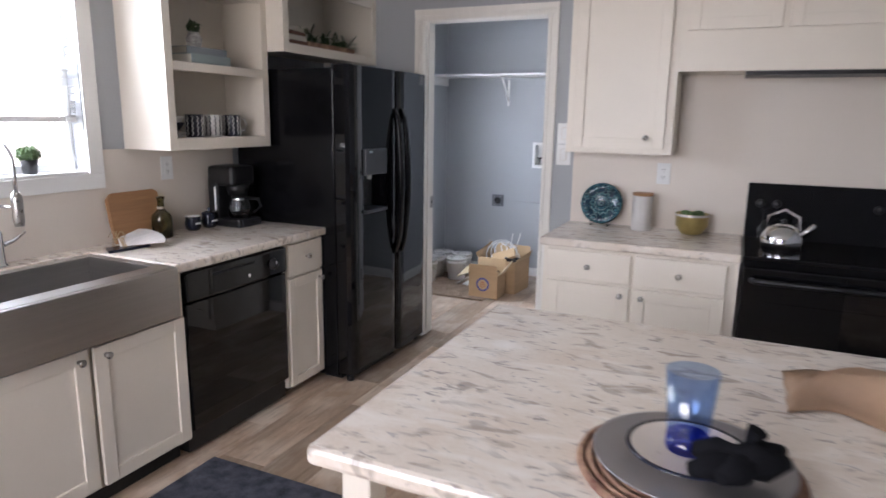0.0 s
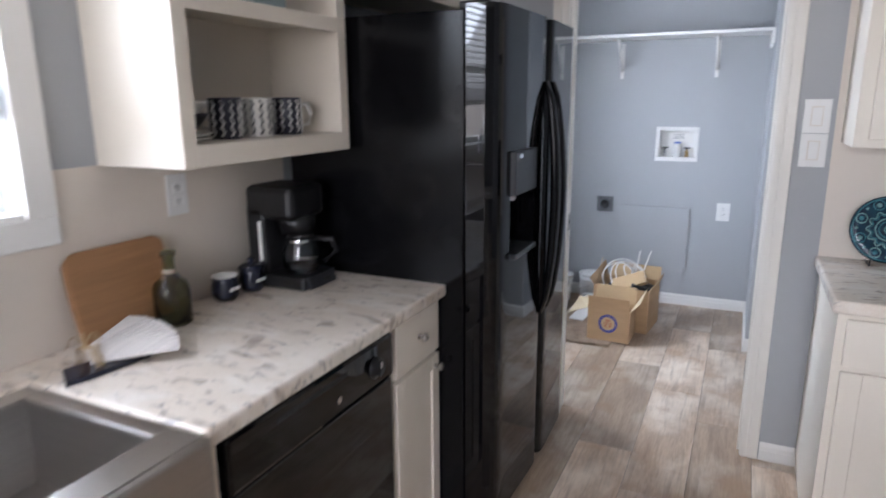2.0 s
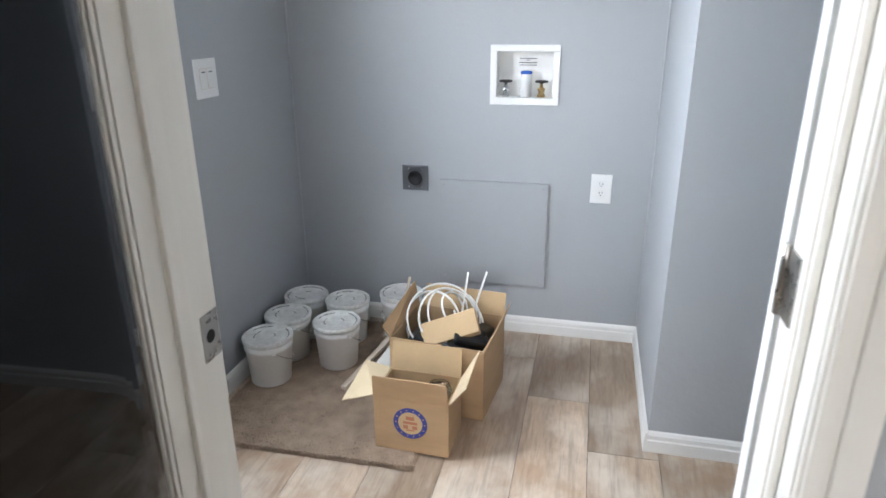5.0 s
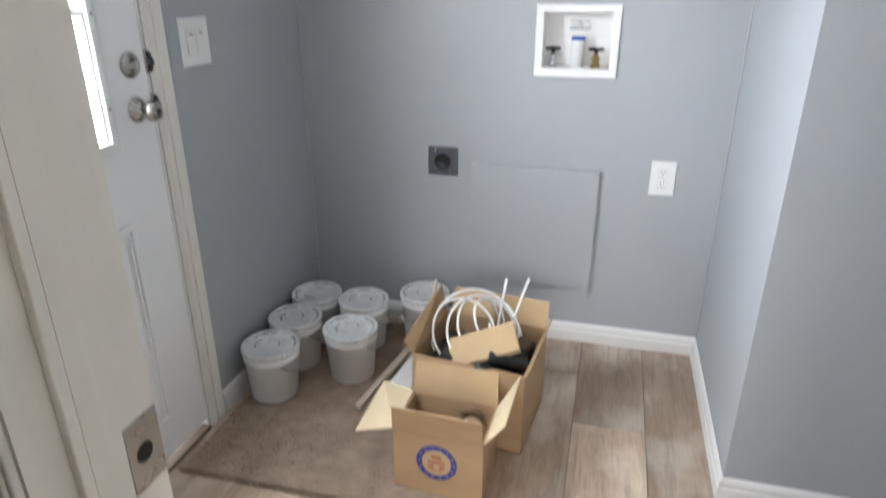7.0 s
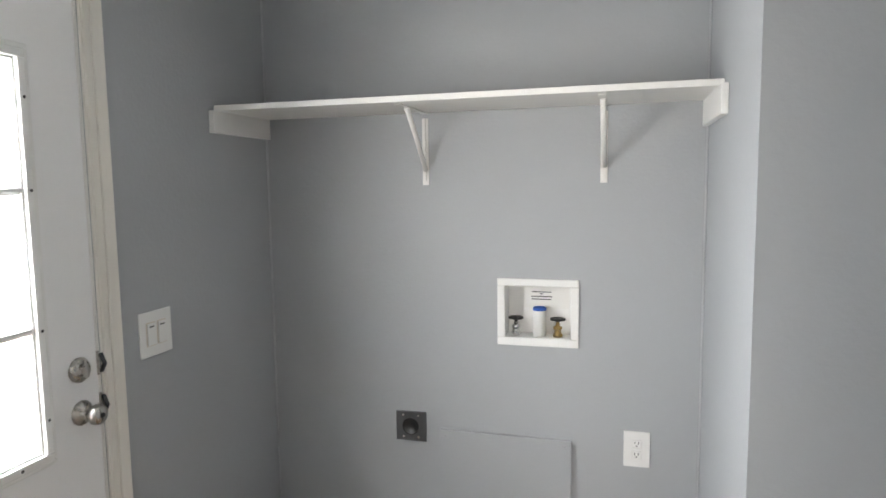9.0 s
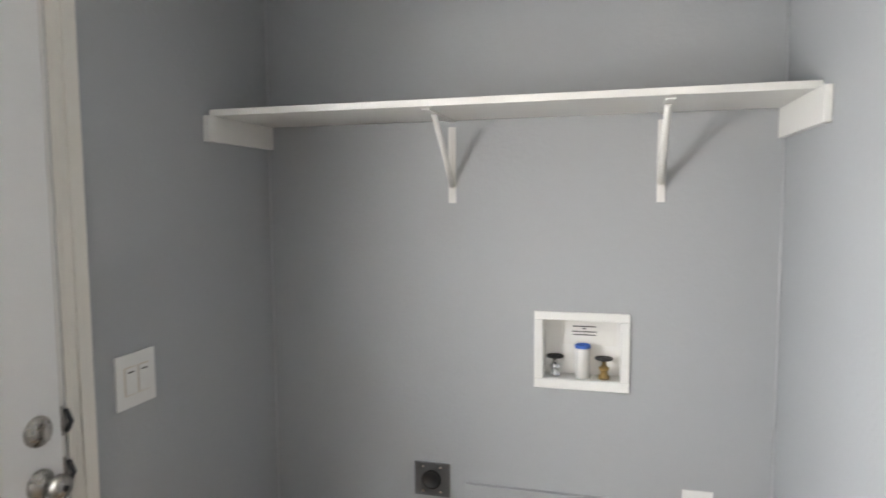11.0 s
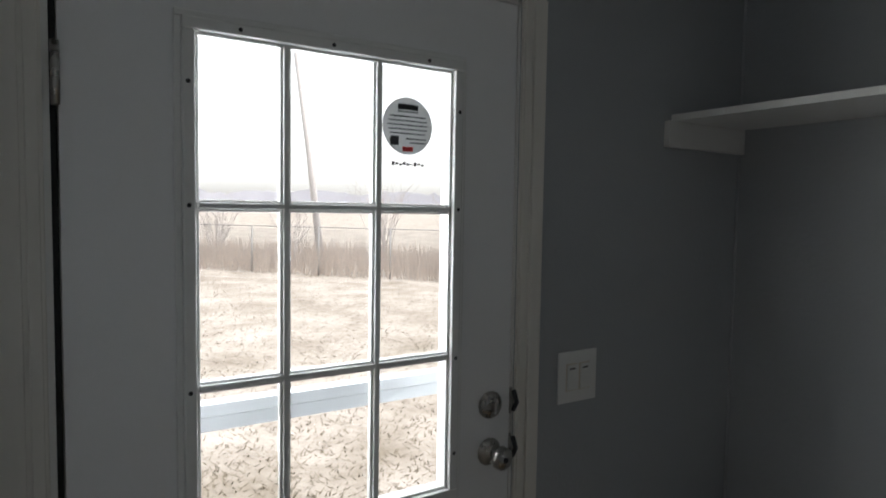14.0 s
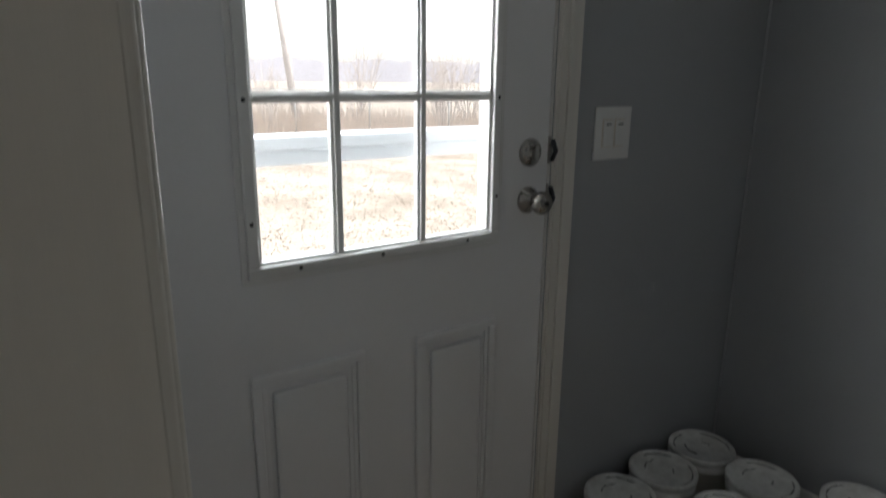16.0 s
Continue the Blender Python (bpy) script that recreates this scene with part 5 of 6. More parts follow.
# cutting board leaning on the backsplash
bm = bmesh.new()
out = [(-0.15, 0.0), (0.15, 0.0), (0.155, 0.12), (0.145, 0.225), (0.12, 0.24), (-0.12, 0.24), (-0.15, 0.215), (-0.155, 0.1)]
prism(out, -0.009, 0.009, bm, to=lambda a, b, c: (c, a, b))
bmesh.ops.bevel(bm, geom=list(bm.edges), offset=0.004, segments=2, affect="EDGES")
cb = solid("cutting_board", bm, WOOD, "brown wooden cutting board leaning on the backsplash", "cutting board")
cb.matrix_basis = pose(0.075, -1.69, CT + 0.001, 0, -12, 0)

GREENGLASS = glass("smoky_green_glass", (0.50, 0.50, 0.32), 0.03)
bt = thing("glass_bottle", (0.115, -1.60, CT), "smoky green glass bottle with a ring neck", "bottle")
part("bottle_body", lathe(((0.046, 0), (0.050, 0.006), (0.050, 0.10), (0.044, 0.118), (0.022, 0.135), (0.017, 0.15), (0.016, 0.19), (0.021, 0.192), (0.021, 0.205), (0.014, 0.207), (0.012, 0.19), (0.014, 0.15), (0.04, 0.114), (0.046, 0.1), (0.046, 0.008), (0.0, 0.006)), (0.115, -1.60, CT), 10), GREENGLASS, bt)
part("neck_band", lathe(((0.018, 0), (0.019, 0.006), (0.018, 0.012)), (0.115, -1.60, CT + 0.145), 16, open_ends=True), LIGHTWOOD, bt)


def pot(name, label, at, lid):
    t = thing(name, at, label, "jar")
    p = part("jar_body", lathe(((0.030, 0), (0.040, 0.015), (0.043, 0.040), (0.037, 0.062), (0.039, 0.076), (0.036, 0.076), (0.033, 0.06), (0.0, 0.05)), at, 24), NAVY, t)
    for k in range(4):
        part("lettering_bar", bx(at[0] + 0.0395, at[1] - 0.022 + 0.010 * k, at[2] + 0.036, at[0] + 0.0435, at[1] - 0.015 + 0.010 * k, at[2] + 0.045), WHITE_PL, p)
    if lid:
        part("lid", lathe(((0.041, 0.074), (0.041, 0.080), (0.03, 0.088), (0.008, 0.092), (0.007, 0.098), (0.012, 0.106), (0.0, 0.112)), at, 24), NAVY, t)
    else:
        part("white_rim", lathe(((0.0385, 0.074), (0.0395, 0.078), (0.034, 0.078), (0.033, 0.066), (0.0, 0.064)), at, 24, open_ends=True), WHITE_PL, t)


pot("sugar_jar", "small open navy jar with pale lettering", (0.09, -1.375, CT), False)
pot("tea_jar", "small lidded navy jar with pale lettering", (0.095, -1.262, CT), True)

# coffee maker
CLEARG = glass("carafe_glass", (0.9, 0.92, 0.93), 0.02)
cm = thing("coffee_maker", (0.15, -1.130, CT), "black drip coffee maker with a glass carafe", "coffee maker")
part("base", bx(0.05, -1.220, CT, 0.27, -1.040, CT + 0.045, bev=0.012), BLACK_PL, cm)
part("tower", bx(0.05, -1.220, CT + 0.04, 0.125, -1.040, CT + 0.27, bev=0.014), BLACK_PL, cm)
part("top", bx(0.05, -1.220, CT + 0.225, 0.235, -1.040, CT + 0.335, bev=0.02), BLACK_PL, cm)
part("filter_basket", lathe(((0.05, 0), (0.065, 0.06)), (0.185, -1.130, CT + 0.175), 24), BLACK_PL, cm)
part("control_strip", prism([(0.268, CT + 0.008), (0.285, CT + 0.006), (0.272, CT + 0.042), (0.262, CT + 0.044)], -1.200, -1.060, to=lambda x, z, y: (x, y, z)), GREY_PL, cm, "grey control strip")
part("power_switch", bx(0.276, -1.120, CT + 0.015, 0.283, -1.090, CT + 0.03, bev=0.002), BLACK_PL, cm)
part("water_gauge", bx(0.10, -1.223, CT + 0.09, 0.112, -1.219, CT + 0.22), WHITE_PL, cm)
cf = part("carafe", lathe(((0.055, 0), (0.064, 0.02), (0.062, 0.06), (0.045, 0.10), (0.043, 0.115), (0.041, 0.115), (0.042, 0.1), (0.058, 0.06), (0.06, 0.02), (0.0, 0.006)), (0.195, -1.130, CT + 0.047), 28), CLEARG, cm, "clear glass carafe")
part("carafe_band", lathe(((0.0445, 0), (0.0455, 0.006), (0.0445, 0.012)), (0.195, -1.130, CT + 0.143), 24, open_ends=True), CHROME, cf)
part("carafe_handle", tube([(0.235, -1.105, CT + 0.155), (0.285, -1.080, CT + 0.15), (0.298, -1.073, CT + 0.11), (0.262, -1.092, CT + 0.075)], 0.009), BLACK_PL, cf)
part("carafe_lid", lathe(((0.045, 0), (0.04, 0.012), (0.0, 0.014)), (0.195, -1.130, CT + 0.16), 24), BLACK_PL, cf)

# folded towel with twine on a dark tray
CLOTH = mat("striped_tea_towel", (0.82, 0.78, 0.75), 0.9, vary=0.25, scale=2, grain=120, bump=0.3, stretch=(40, 1, 1))
TWINE = mat("jute_twine", (0.50, 0.36, 0.20), 0.9, vary=0.2, bump=0.3)
tw = thing("tea_towel_bundle", (0.19, -1.87, CT), "folded striped tea towel tied with jute twine", "towel")
part("dark_cloth", prism([(-0.155, -0.045), (-0.09, -0.05), (0.12, -0.04), (0.13, 0.03), (-0.10, 0.03)], 0.0, 0.012, to=lambda a, b, c: (0.20 - b * 1.0 + a * 0.12, -1.885 + a * 0.72, CT + 0.001 + c)), NAVY, tw)
bm = bmesh.new()
for k in range(11):
    a0 = radians(-34 + 6.8 * k)
    d = Vector((-math.sin(a0) * 0.9 + 0.25, math.cos(a0), 0)).normalized()
    base = Vector((0.185, -1.905, CT + 0.014 + 0.003 * k))
    s_ = Vector((-d.y, d.x, 0)) * 0.016
    pts = [base - s_ * 0.5, base + s_ * 0.5, base + d * 0.19 + s_ * 1.7 + Vector((0, 0, 0.012)), base + d * 0.19 - s_ * 1.7 + Vector((0, 0, 0.012))]
    lo, hi = [bm.verts.new(p) for p in pts], [bm.verts.new(p + Vector((0, 0, 0.007))) for p in pts]
    for i in range(4):
        bm.faces.new((lo[i], lo[(i + 1) % 4], hi[(i + 1) % 4], hi[i]))
    bm.faces.new(lo)
    bm.faces.new(hi)
bmesh.ops.recalc_face_normals(bm, faces=bm.faces)
part("folded_towel", bm, CLOTH, tw)
bm = bmesh.new()
for k in range(4):
    tube([(0.15, -1.918 + 0.006 * k, CT + 0.005), (0.16, -1.918 + 0.006 * k, CT + 0.05), (0.20, -1.916 + 0.006 * k, CT + 0.055), (0.225, -1.915 + 0.006 * k, CT + 0.004)], 0.002, bm, n=6)
for a0 in (0.3, 1.5, 2.7, 4.0):
    tube([(0.18 + 0.035 * math.cos(a0) * u, -1.91 + 0.04 * math.sin(a0) * u, CT + 0.055 + 0.03 * math.sin(3.1 * u)) for u in (0, 0.35, 0.7, 1.0)], 0.0018, bm, n=6)
part("twine", bm, TWINE, tw)

# right counter: plate on a stand, canister, bowl
PLATE = mat("teal_mottled_glaze", (0.012, 0.06, 0.10), 0.15, scale=34, grain=50, bump=0.06, tint=(0.008, 0.012, 0.03))
TEAL = mat("pale_teal_glaze", (0.07, 0.25, 0.30), 0.2, scale=20, vary=0.5, bump=0.03)
pt_ = thing("decor_plate", (2.0, -0.09, CT), "round teal patterned plate standing on edge", "plate")
m = Matrix.Translation((2.0, -0.085, CT + 0.132)) @ Matrix.Rotation(radians(-14), 4, "X")


def tilted(bm):
    bm.transform(m)
    return bm


pd = part("plate_disc", tilted(lathe(((0.118, 0.012), (0.122, 0.004), (0.118, -0.006), (0.085, -0.004), (0.075, 0.003), (0.0, 0.004)), n=40, axis="y")), PLATE, pt_)
def glaze_line(name, pts, rad, material):
    part(name, tilted(tube(pts, rad, n=5)), material, pd)


def ring_points(cx, cz, rad, d, n=24, wave=0.0, lobes=8):
    return [(cx + (rad + wave * math.cos(lobes * 2 * math.pi * k / n)) * math.cos(2 * math.pi * k / n), d, cz + (rad + wave * math.cos(lobes * 2 * math.pi * k / n)) * math.sin(2 * math.pi * k / n)) for k in range(n + 1)]


PALE = mat("pale_turquoise_glaze", (0.22, 0.42, 0.42), 0.2, scale=30, vary=0.4, bump=0.02)
for rad, d, m_ in ((0.114, -0.0062, TEAL), (0.040, 0.002, PALE), (0.029, 0.002, TEAL), (0.012, 0.002, PALE)):
    glaze_line("glaze_ring", ring_points(0, 0, rad, d, 40), 0.0028, m_)
glaze_line("wavy_band", ring_points(0, 0, 0.062, 0.0015, 96, 0.007, 12), 0.0026, PALE)
glaze_line("wavy_band", ring_points(0, 0, 0.054, 0.0015, 96, 0.005, 12), 0.0020, TEAL)
for k in range(8):
    a0 = 2 * math.pi * (k + 0.5) / 8
    cx, cz = 0.093 * math.cos(a0), 0.093 * math.sin(a0)
    glaze_line("medallion_ring", ring_points(cx, cz, 0.0175, -0.0055, 20), 0.0026, PALE if k % 2 else TEAL)
    part("medallion_dot", tilted(lathe(((0.009, -0.003), (0.008, -0.0075), (0.0, -0.008)), (cx, 0, cz), 10, axis="y")), TEAL if k % 2 else PALE, pd)
    b0 = 2 * math.pi * k / 8
    part("glaze_dot", tilted(lathe(((0.006, -0.003), (0.005, -0.0075), (0.0, -0.008)), (0.100 * math.cos(b0), 0, 0.100 * math.sin(b0)), 8, axis="y")), PALE, pd)
part("plate_stand", tube([(1.95, -0.03, CT + 0.004), (1.95, -0.125, CT + 0.004), (1.95, -0.135, CT + 0.03)], 0.003), BLACK_PL, pt_)
part("plate_stand", tube([(2.05, -0.03, CT + 0.004), (2.05, -0.125, CT + 0.004), (2.05, -0.135, CT + 0.03)], 0.003), BLACK_PL, pt_)
CERAM = mat("white_ribbed_ceramic", (0.66, 0.63, 0.60), 0.5, vary=0.15, scale=8, grain=30, bump=0.3, stretch=(6, 6, 1))
cn = thing("canister", (2.24, -0.13, CT), "pale ceramic canister with a wooden lid", "canister")
part("canister_body", lathe(((0.052, 0), (0.056, 0.004), (0.056, 0.195), (0.053, 0.197), (0.0, 0.197)), (2.24, -0.13, CT), 28), CERAM, cn)
part("lid", lathe(((0.056, 0.197), (0.058, 0.202), (0.058, 0.213), (0.0, 0.214)), (2.24, -0.13, CT), 28), WOOD, cn)
GOLD = mat("gold_leaf_bowl", (0.50, 0.40, 0.16), 0.35, 0.7, vary=0.3, scale=20, bump=0.15)
bw = thing("bowl", (2.51, -0.13, CT), "gold and cream bowl of green fruit", "bowl")
part("bowl_body", lathe(((0.045, 0), (0.06, 0.01), (0.085, 0.05), (0.088, 0.095), (0.091, 0.10), (0.091, 0.115), (0.087, 0.115), (0.082, 0.09), (0.05, 0.04), (0.0, 0.03)), (2.51, -0.13, CT), 30), GOLD, bw)
part("cream_band", lathe(((0.0895, 0.098), (0.092, 0.104), (0.0915, 0.114)), (2.51, -0.13, CT), 30, open_ends=True), CERAM, bw)
for dx, dy in ((-0.035, 0.0), (0.03, 0.02), (0.015, -0.035)):
    solid("green_fruit", lathe(((0.0, 0), (0.02, 0.005), (0.033, 0.028), (0.025, 0.05), (0.0, 0.056)), (2.51 + dx, -0.13 + dy, CT + 0.075), 14), LEAF, "green fruit heaped in the gold bowl", "fruit", "fruit in the bowl")

# island place setting
WOVEN = mat("woven_grass_mat", (0.42, 0.27, 0.17), 0.85, scale=25, grain=90, bump=0.5, tint=(0.12, 0.04, 0.03))
PEWTER = mat("pewter_charger", (0.36, 0.35, 0.36), 0.35, 0.8, vary=0.1)
STONEW = mat("cream_stoneware", (0.72, 0.64, 0.56), 0.3, vary=0.1, scale=12)
PX, PY = 2.685, -2.755
pm = thing("placemat", (PX, PY, CT), "round woven grass placemat on the island", "placemat")
bm = bmesh.new()
pts = []
turns = 12
for i in range(turns * 36):
    a0 = 2 * math.pi * i / 36
    r = 0.198 * i / (turns * 36)
    pts.append((PX + r * math.cos(a0), PY + r * math.sin(a0), CT + 0.006 + 0.0012 * math.sin(a0 * 9)))
part("braid", tube(pts, 0.0085, n=6), WOVEN, pm)
CT2 = CT + 0.016
ch = solid("charger_plate", lathe(((0.11, 0), (0.12, 0.003), (0.168, 0.013), (0.171, 0.016), (0.166, 0.016), (0.12, 0.008), (0.0, 0.007)), (PX, PY, CT2), 44), PEWTER, "grey pewter charger plate on a woven mat", "plate")
sp = thing("side_plate", (PX - 0.005, PY + 0.01, CT2 + 0.008), "cream stoneware plate with a dark blue rim", "plate")
part("plate_body", lathe(((0.06, 0), (0.075, 0.004), (0.105, 0.014), (0.108, 0.017), (0.10, 0.017), (0.07, 0.008), (0.0, 0.007)), (PX - 0.005, PY + 0.01, CT2 + 0.008), 40), STONEW, sp)
part("blue_rim", lathe(((0.099, 0.0165), (0.103, 0.0182), (0.1085, 0.0176), (0.1088, 0.015)), (PX - 0.005, PY + 0.01, CT2 + 0.008), 40, open_ends=True), NAVY, sp)
BLUEG = clear_pane("blue_tumbler_glass", (0.72, 0.82, 0.98), 0.10)
COBALT = clear_pane("cobalt_base_glass", (0.14, 0.2, 0.72), 0.08)
GXc, GYc, GZ = PX - 0.01, PY + 0.02, CT2 + 0.0155
tb = thing("tumbler", (GXc, GYc, GZ), "blue glass tumbler with a cobalt base", "glass")
part("tumbler_wall", lathe(((0.036, 0.03), (0.046, 0.15), (0.0435, 0.15), (0.0335, 0.032)), (GXc, GYc, GZ), 30, open_ends=True), BLUEG, tb)
part("tumbler_base", lathe(((0.034, 0), (0.036, 0.006), (0.0362, 0.0298), (0.0, 0.0298)), (GXc, GYc, GZ), 30), COBALT, tb)
NAPK = mat("black_linen", (0.008, 0.008, 0.010), 0.95, vary=0.3, bump=0.4)
NAPK.node_tree.nodes["Principled BSDF"].inputs["Specular IOR Level"].default_value = 0.1
bm = bmesh.new()
for k, (dx, dy, l, tw_) in enumerate(((0.0, 0.0, 0.10, 20), (0.02, 0.01, 0.09, 50), (-0.01, 0.02, 0.08, -10))):
    c0 = Vector((PX + 0.075 + dx, PY - 0.055 + dy, CT2 + 0.042 + 0.004 * k))
    d = Vector((math.cos(radians(tw_)), math.sin(radians(tw_)), 0.12))
    tube([c0 - d * l * 0.8, c0 - d * l * 0.35, c0, c0 + d * l * 0.4, c0 + d * l * 0.8], [0.012, 0.026, 0.018, 0.028, 0.010], bm, n=12)
tube([(PX + 0.085, PY - 0.02, CT2 + 0.045), (PX + 0.092, PY - 0.01, CT2 + 0.07), (PX + 0.10, PY - 0.01, CT2 + 0.09)], [0.022, 0.012, 0.018], bm, n=10)
solid("napkin", bm, NAPK, "black cloth napkin gathered on the plate", "napkin")
SUEDE = mat("tan_leather", (0.62, 0.42, 0.27), 0.7, vary=0.2, scale=6, bump=0.2)
bm = bmesh.new()
n = 18
gr = []
for j in range(n + 1):
    row = []
    for i in range(n + 1):
        u, v = i / n, j / n
        x, y = 2.86 + 0.36 * u, -2.42 + 0.26 * v + 0.05 * math.sin(7 * u)
        z = CT + 0.004 + 0.10 * max(0, math.sin(math.pi * u) * math.sin(math.pi * v)) * (0.6 + 0.8 * noise.noise((u * 4, v * 4, 1)) + 0.3 * math.sin(9 * u + 4 * v))
        row.append(bm.verts.new((x + 0.02 * noise.noise((u * 3, v * 3, 5)), y, max(z, CT + 0.002))))
    gr.append(row)
for j in range(n):
    for i in range(n):
        bm.faces.new((gr[j][i], gr[j][i + 1], gr[j + 1][i + 1], gr[j + 1][i])).smooth = True
bmesh.ops.solidify(bm, geom=bm.faces[:], thickness=-0.002)
solid("tan_cloth", bm, SUEDE, "crumpled tan leather cloth on the island", "cloth")

# kitchen runner
bm = bx(0.69, -2.95, 0.0005, 1.42, -1.915, 0.009, bev=0.003)
rg_ = solid("rug", bm, RUG, "dark blue patterned rug in front of the sink", "rug")

# things in the wall cabinets
S1, S2, S3 = 1.408, 1.763, 1.903
MUGD = mat("black_white_brushed_glaze", (0.62, 0.60, 0.58), 0.3, scale=30, grain=70, bump=0.02, tint=(0.012, 0.012, 0.02), stretch=(1, 1, 2.2))
MUGW = mat("white_speckled_glaze", (0.74, 0.72, 0.68), 0.3, scale=40, grain=90, bump=0.02, tint=(0.20, 0.19, 0.19), stretch=(1, 1, 2.2))


def mug(at, material, label, turn, zigzag):
    t = thing("mug", (0, 0, 0), label, "mug", "mugs on the shelf")
    b_ = part("mug_body", lathe(((0.040, 0), (0.044, 0.004), (0.044, 0.108), (0.042, 0.112), (0.040, 0.108), (0.040, 0.01), (0.0, 0.008)), n=28), material, t)
    part("mug_handle", tube([(0.043, 0, 0.09), (0.066, 0, 0.092), (0.078, 0, 0.062), (0.068, 0, 0.03), (0.043, 0, 0.026)], 0.006), zigzag, t)
    for k in range(11):
        a0 = 2 * math.pi * k / 11
        pts = [(0.0446 * math.cos(a0 + (0.16 if i % 2 else 0)), 0.0446 * math.sin(a0 + (0.16 if i % 2 else 0)), 0.008 + 0.0121 * i) for i in range(9)]
        part("zigzag_stripe", tube(pts, 0.0034, n=4), zigzag, b_)
    t.matrix_basis = pose(*at, 0, 0, turn)


MUGBASE = mat("white_mug_glaze", (0.74, 0.72, 0.68), 0.3, vary=0.05)
MUGNAVY = mat("navy_mug_glaze", (0.016, 0.016, 0.03), 0.3, vary=0.1)
mug((0.20, -1.43, S1), MUGNAVY, "dark mug with pale zigzag stripes", 200, MUGBASE)
mug((0.20, -1.30, S1), MUGBASE, "white mug with grey zigzag stripes", 190, GREY_PL)
mug((0.20, -1.165, S1), MUGNAVY, "dark mug with pale zigzag stripes and dark handle", 55, MUGBASE)
for k in range(2):
    solid("plate", lathe(((0.04, 0), (0.06, 0.003), (0.068, 0.010), (0.06, 0.010), (0.0, 0.006)), (0.17, -1.545, S1 + 0.012 * k), 28), MUGBASE, "small white plate stacked under the bowls", "plate", "stacked crockery")
for k in range(2):
    solid("bowl", lathe(((0.028, 0), (0.034, 0.006), (0.058, 0.036), (0.060, 0.042), (0.056, 0.042), (0.03, 0.010), (0.0, 0.008)), (0.17, -1.545, S1 + 0.030 + 0.032 * k), 28), MUGBASE if k else MUGNAVY, "small round bowl stacked on plates", "bowl", "stacked crockery")

BOOKS = [mat("book_cloth_%s" % n_, c_, 0.75, vary=0.15, bump=0.15) for n_, c_ in (("sage", (0.30, 0.36, 0.36)), ("grey", (0.24, 0.27, 0.29)), ("cream", (0.62, 0.57, 0.50)), ("brown", (0.14, 0.06, 0.035)))]
PAGES = mat("book_pages", (0.66, 0.62, 0.54), 0.9, vary=0.1)


def book(at, w, d, h, material, label, turn=0):
    t = thing("book", (0, 0, 0), label, "book", "stacked books")
    part("cover", box(box(bx(-d / 2, -w / 2, 0, d / 2, w / 2, 0.003, bev=0.001), -d / 2, -w / 2, h - 0.003, d / 2, w / 2, h, bev=0.001), d / 2 - 0.004, -w / 2, 0.003, d / 2, w / 2, h - 0.003), material, t)
    part("pages", bx(-d / 2 + 0.004, -w / 2 + 0.004, 0.003, d / 2 - 0.004, w / 2 - 0.004, h - 0.003), PAGES, t)
    t.matrix_basis = pose(*at, 0, 0, turn)


book((0.19, -1.38, S2), 0.28, 0.19, 0.045, BOOKS[0], "sage green hardback book lying on the shelf", 4)
book((0.18, -1.38, S2 + 0.045), 0.25, 0.18, 0.035, BOOKS[1], "grey hardback book on a sage book", -3)
vs_ = thing("bud_vase", (0.18, -1.38, S2 + 0.08), "small grey round vase with a dark succulent", "vase")
part("vase_body", lathe(((0.022, 0), (0.036, 0.02), (0.040, 0.045), (0.028, 0.07), (0.024, 0.078), (0.0, 0.074)), (0.18, -1.38, S2 + 0.08), 24), MUGW, vs_)
part("succulent", leaves(60, (0.18, -1.38, S2 + 0.18), (0.03, 0.03, 0.025), 0.022), FERN, vs_)
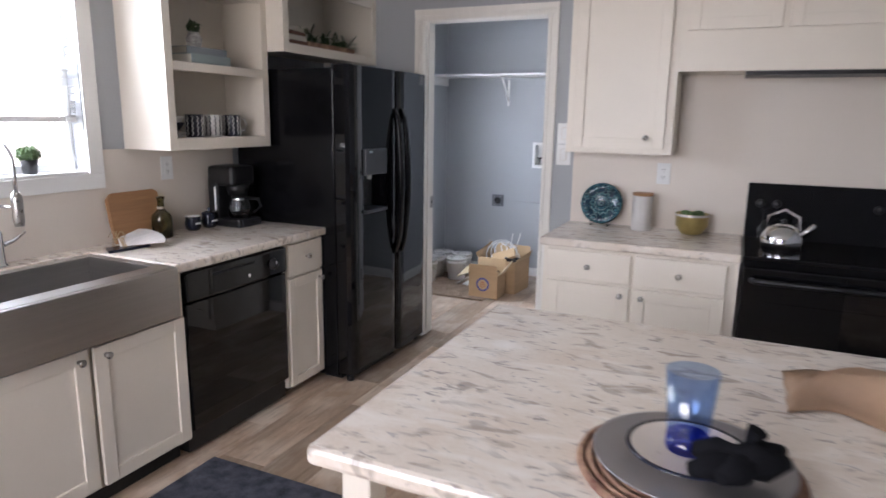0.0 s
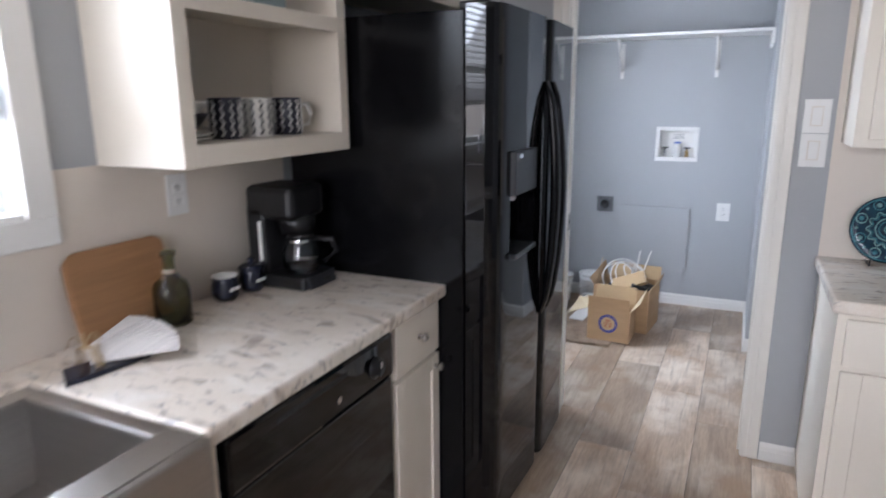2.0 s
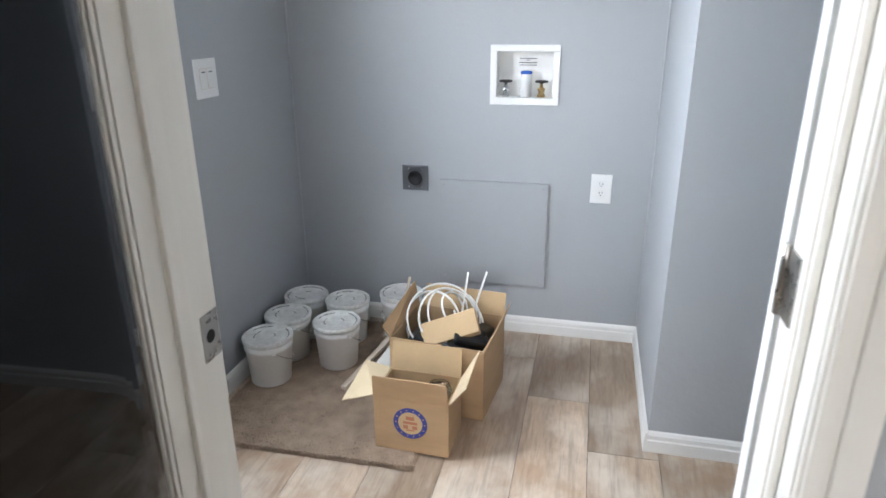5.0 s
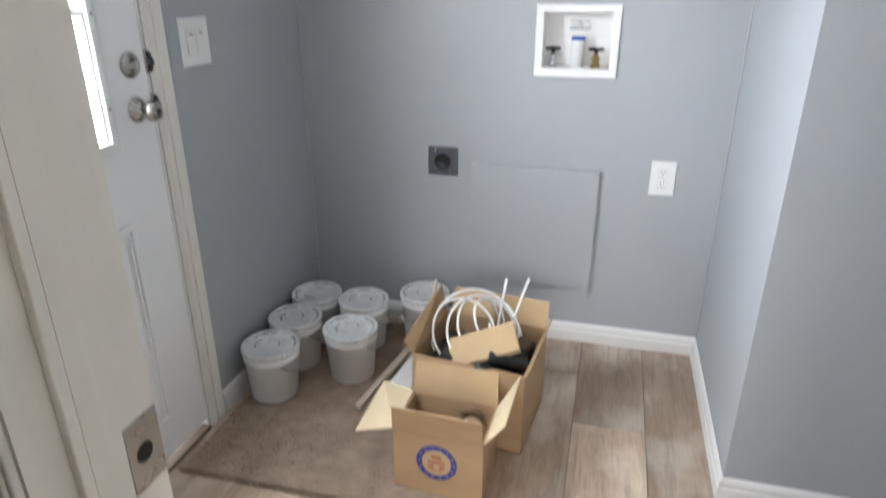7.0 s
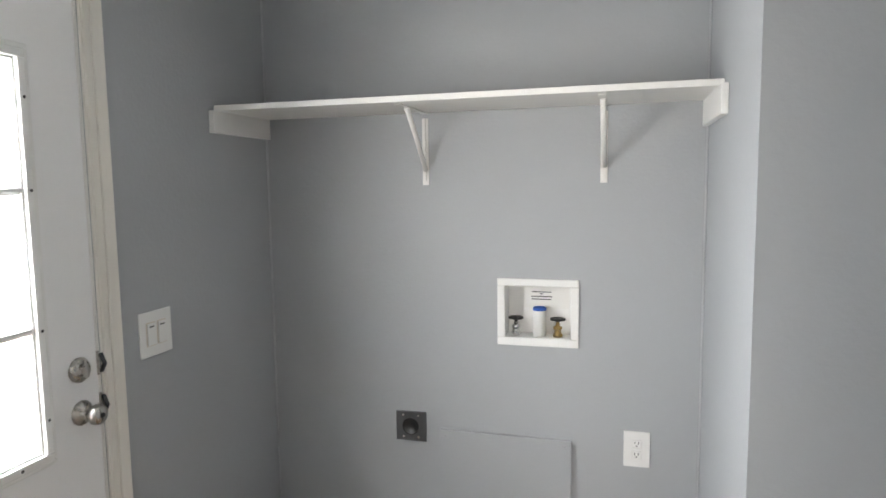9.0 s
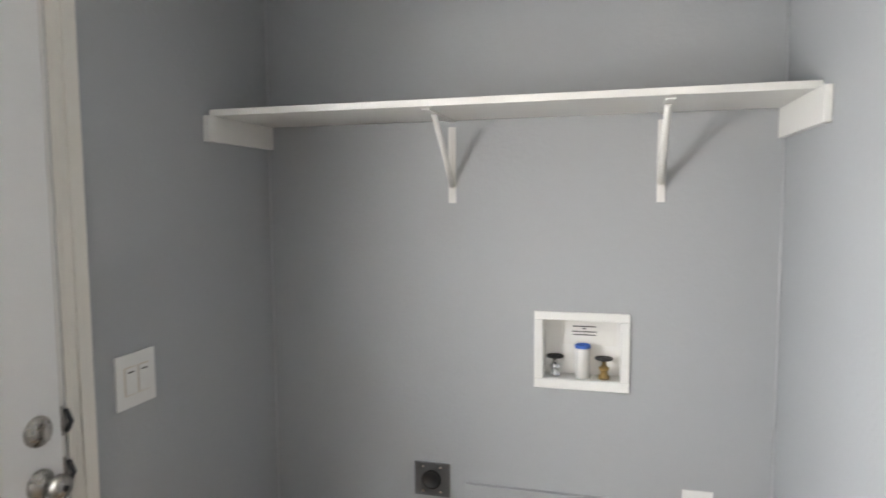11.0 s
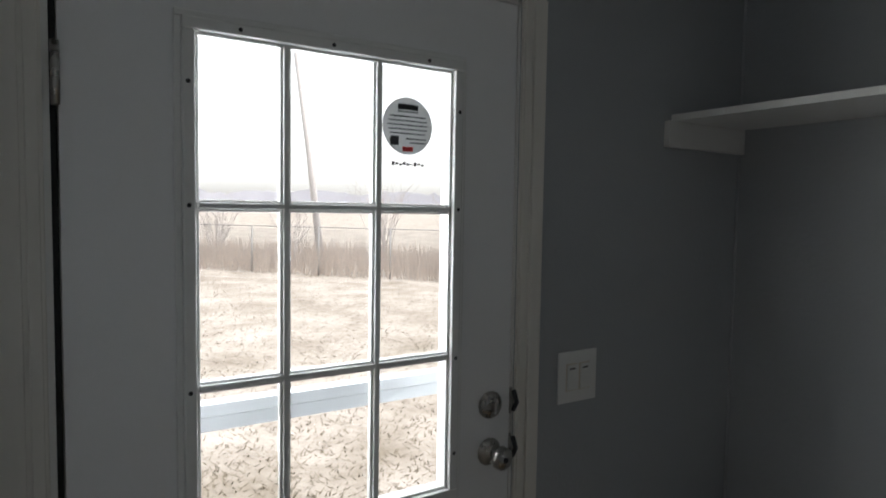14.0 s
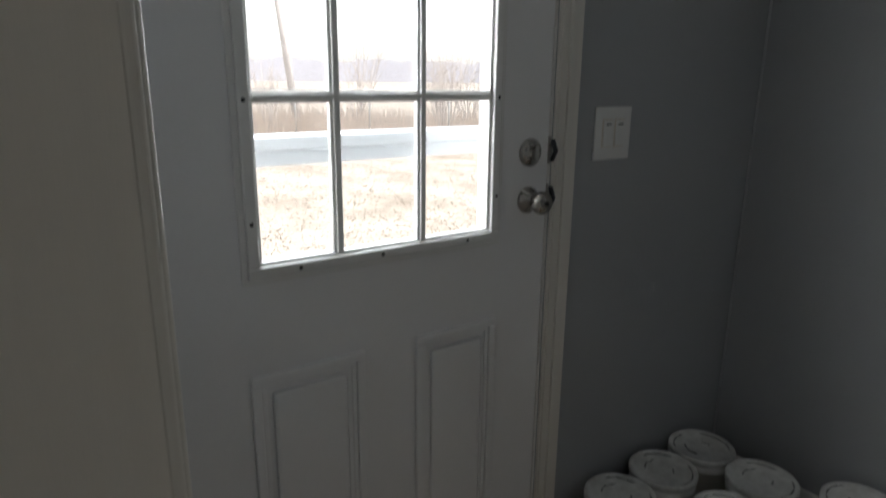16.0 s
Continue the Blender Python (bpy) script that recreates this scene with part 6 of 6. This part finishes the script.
for k, (c_, w_, h_) in enumerate(((3, 0.24, 0.04), (2, 0.22, 0.028), (3, 0.20, 0.022), (2, 0.18, 0.022))):
    book((0.27, -0.80, S3 + sum((0.04, 0.028, 0.022, 0.022)[:k])), w_, 0.18, h_, BOOKS[c_], "cream hardback book in a flat stack" if c_ == 2 else "dark brown hardback book in a flat stack", 3 * k)
bs = thing("greenery_basket", (0.28, -0.42, S3), "long low basket of dark green trailing fern", "plant")
part("basket", prism([(-0.26, 0), (0.26, 0), (0.28, 0.05), (-0.28, 0.05)], 0.22, 0.34, to=lambda y, z, x: (x, -0.42 + y, S3 + z)), WOVEN, bs)
bm = bmesh.new()
for _ in range(70):
    y = random.uniform(-0.70, -0.14)
    p = Vector((0.28, y, S3 + 0.05))
    d = Vector((random.uniform(0.0, 0.5), random.uniform(-1, 1), random.uniform(0.2, 0.9))).normalized()
    ln = random.uniform(0.08, 0.17)
    for i in range(9):
        q = p + d * ln * i / 8 - Vector((0, 0, 0.05 * (i / 8) ** 2))
        sdir = d.cross(Vector((0, 0, 1))).normalized()
        for s_ in (-1, 1):
            tip = q + sdir * s_ * 0.028 * (1 - i / 10) + d * 0.012
            bm.faces.new([bm.verts.new(c_) for c_ in (q - d * 0.004, q + d * 0.006, tip)])
part("fern_fronds", bm, FERN, bs)

# ---------------------------------------------------------------- floor planks
PW, PL = 0.237, 1.0
plank_meshes = {}
col = -5
while 0.94 + col * PW < EAST:
    x0, x1 = max(0.94 + col * PW, 0.0), min(0.94 + (col + 1) * PW, EAST)
    y = SOUTH - ((SOUTH - (0.83 - 0.3 * col)) % PL)
    while y < D and x1 - x0 > 0.01:
        ya, yb = max(y, SOUTH), min(y + PL, D)
        if yb - ya > 0.01 and not (ya > JOG and x0 > W) and not (ya > 0.1 and x0 > LEAST):
            key = (round(x1 - x0, 3), round(yb - ya, 3))
            if key not in plank_meshes:
                g = 0.0009
                bm = bx(-key[0] / 2 + g, -key[1] / 2 + g, -0.005, key[0] / 2 - g, key[1] / 2 - g, 0.0, bev=0.0008)
                plank_meshes[key] = mesh_from("plank", bm, PLANK)
            ob = new("plank", plank_meshes[key])
            ob.parent = floor
            ob.location = ((x0 + x1) / 2, (ya + yb) / 2, 0)
        y += PL
    col += 1
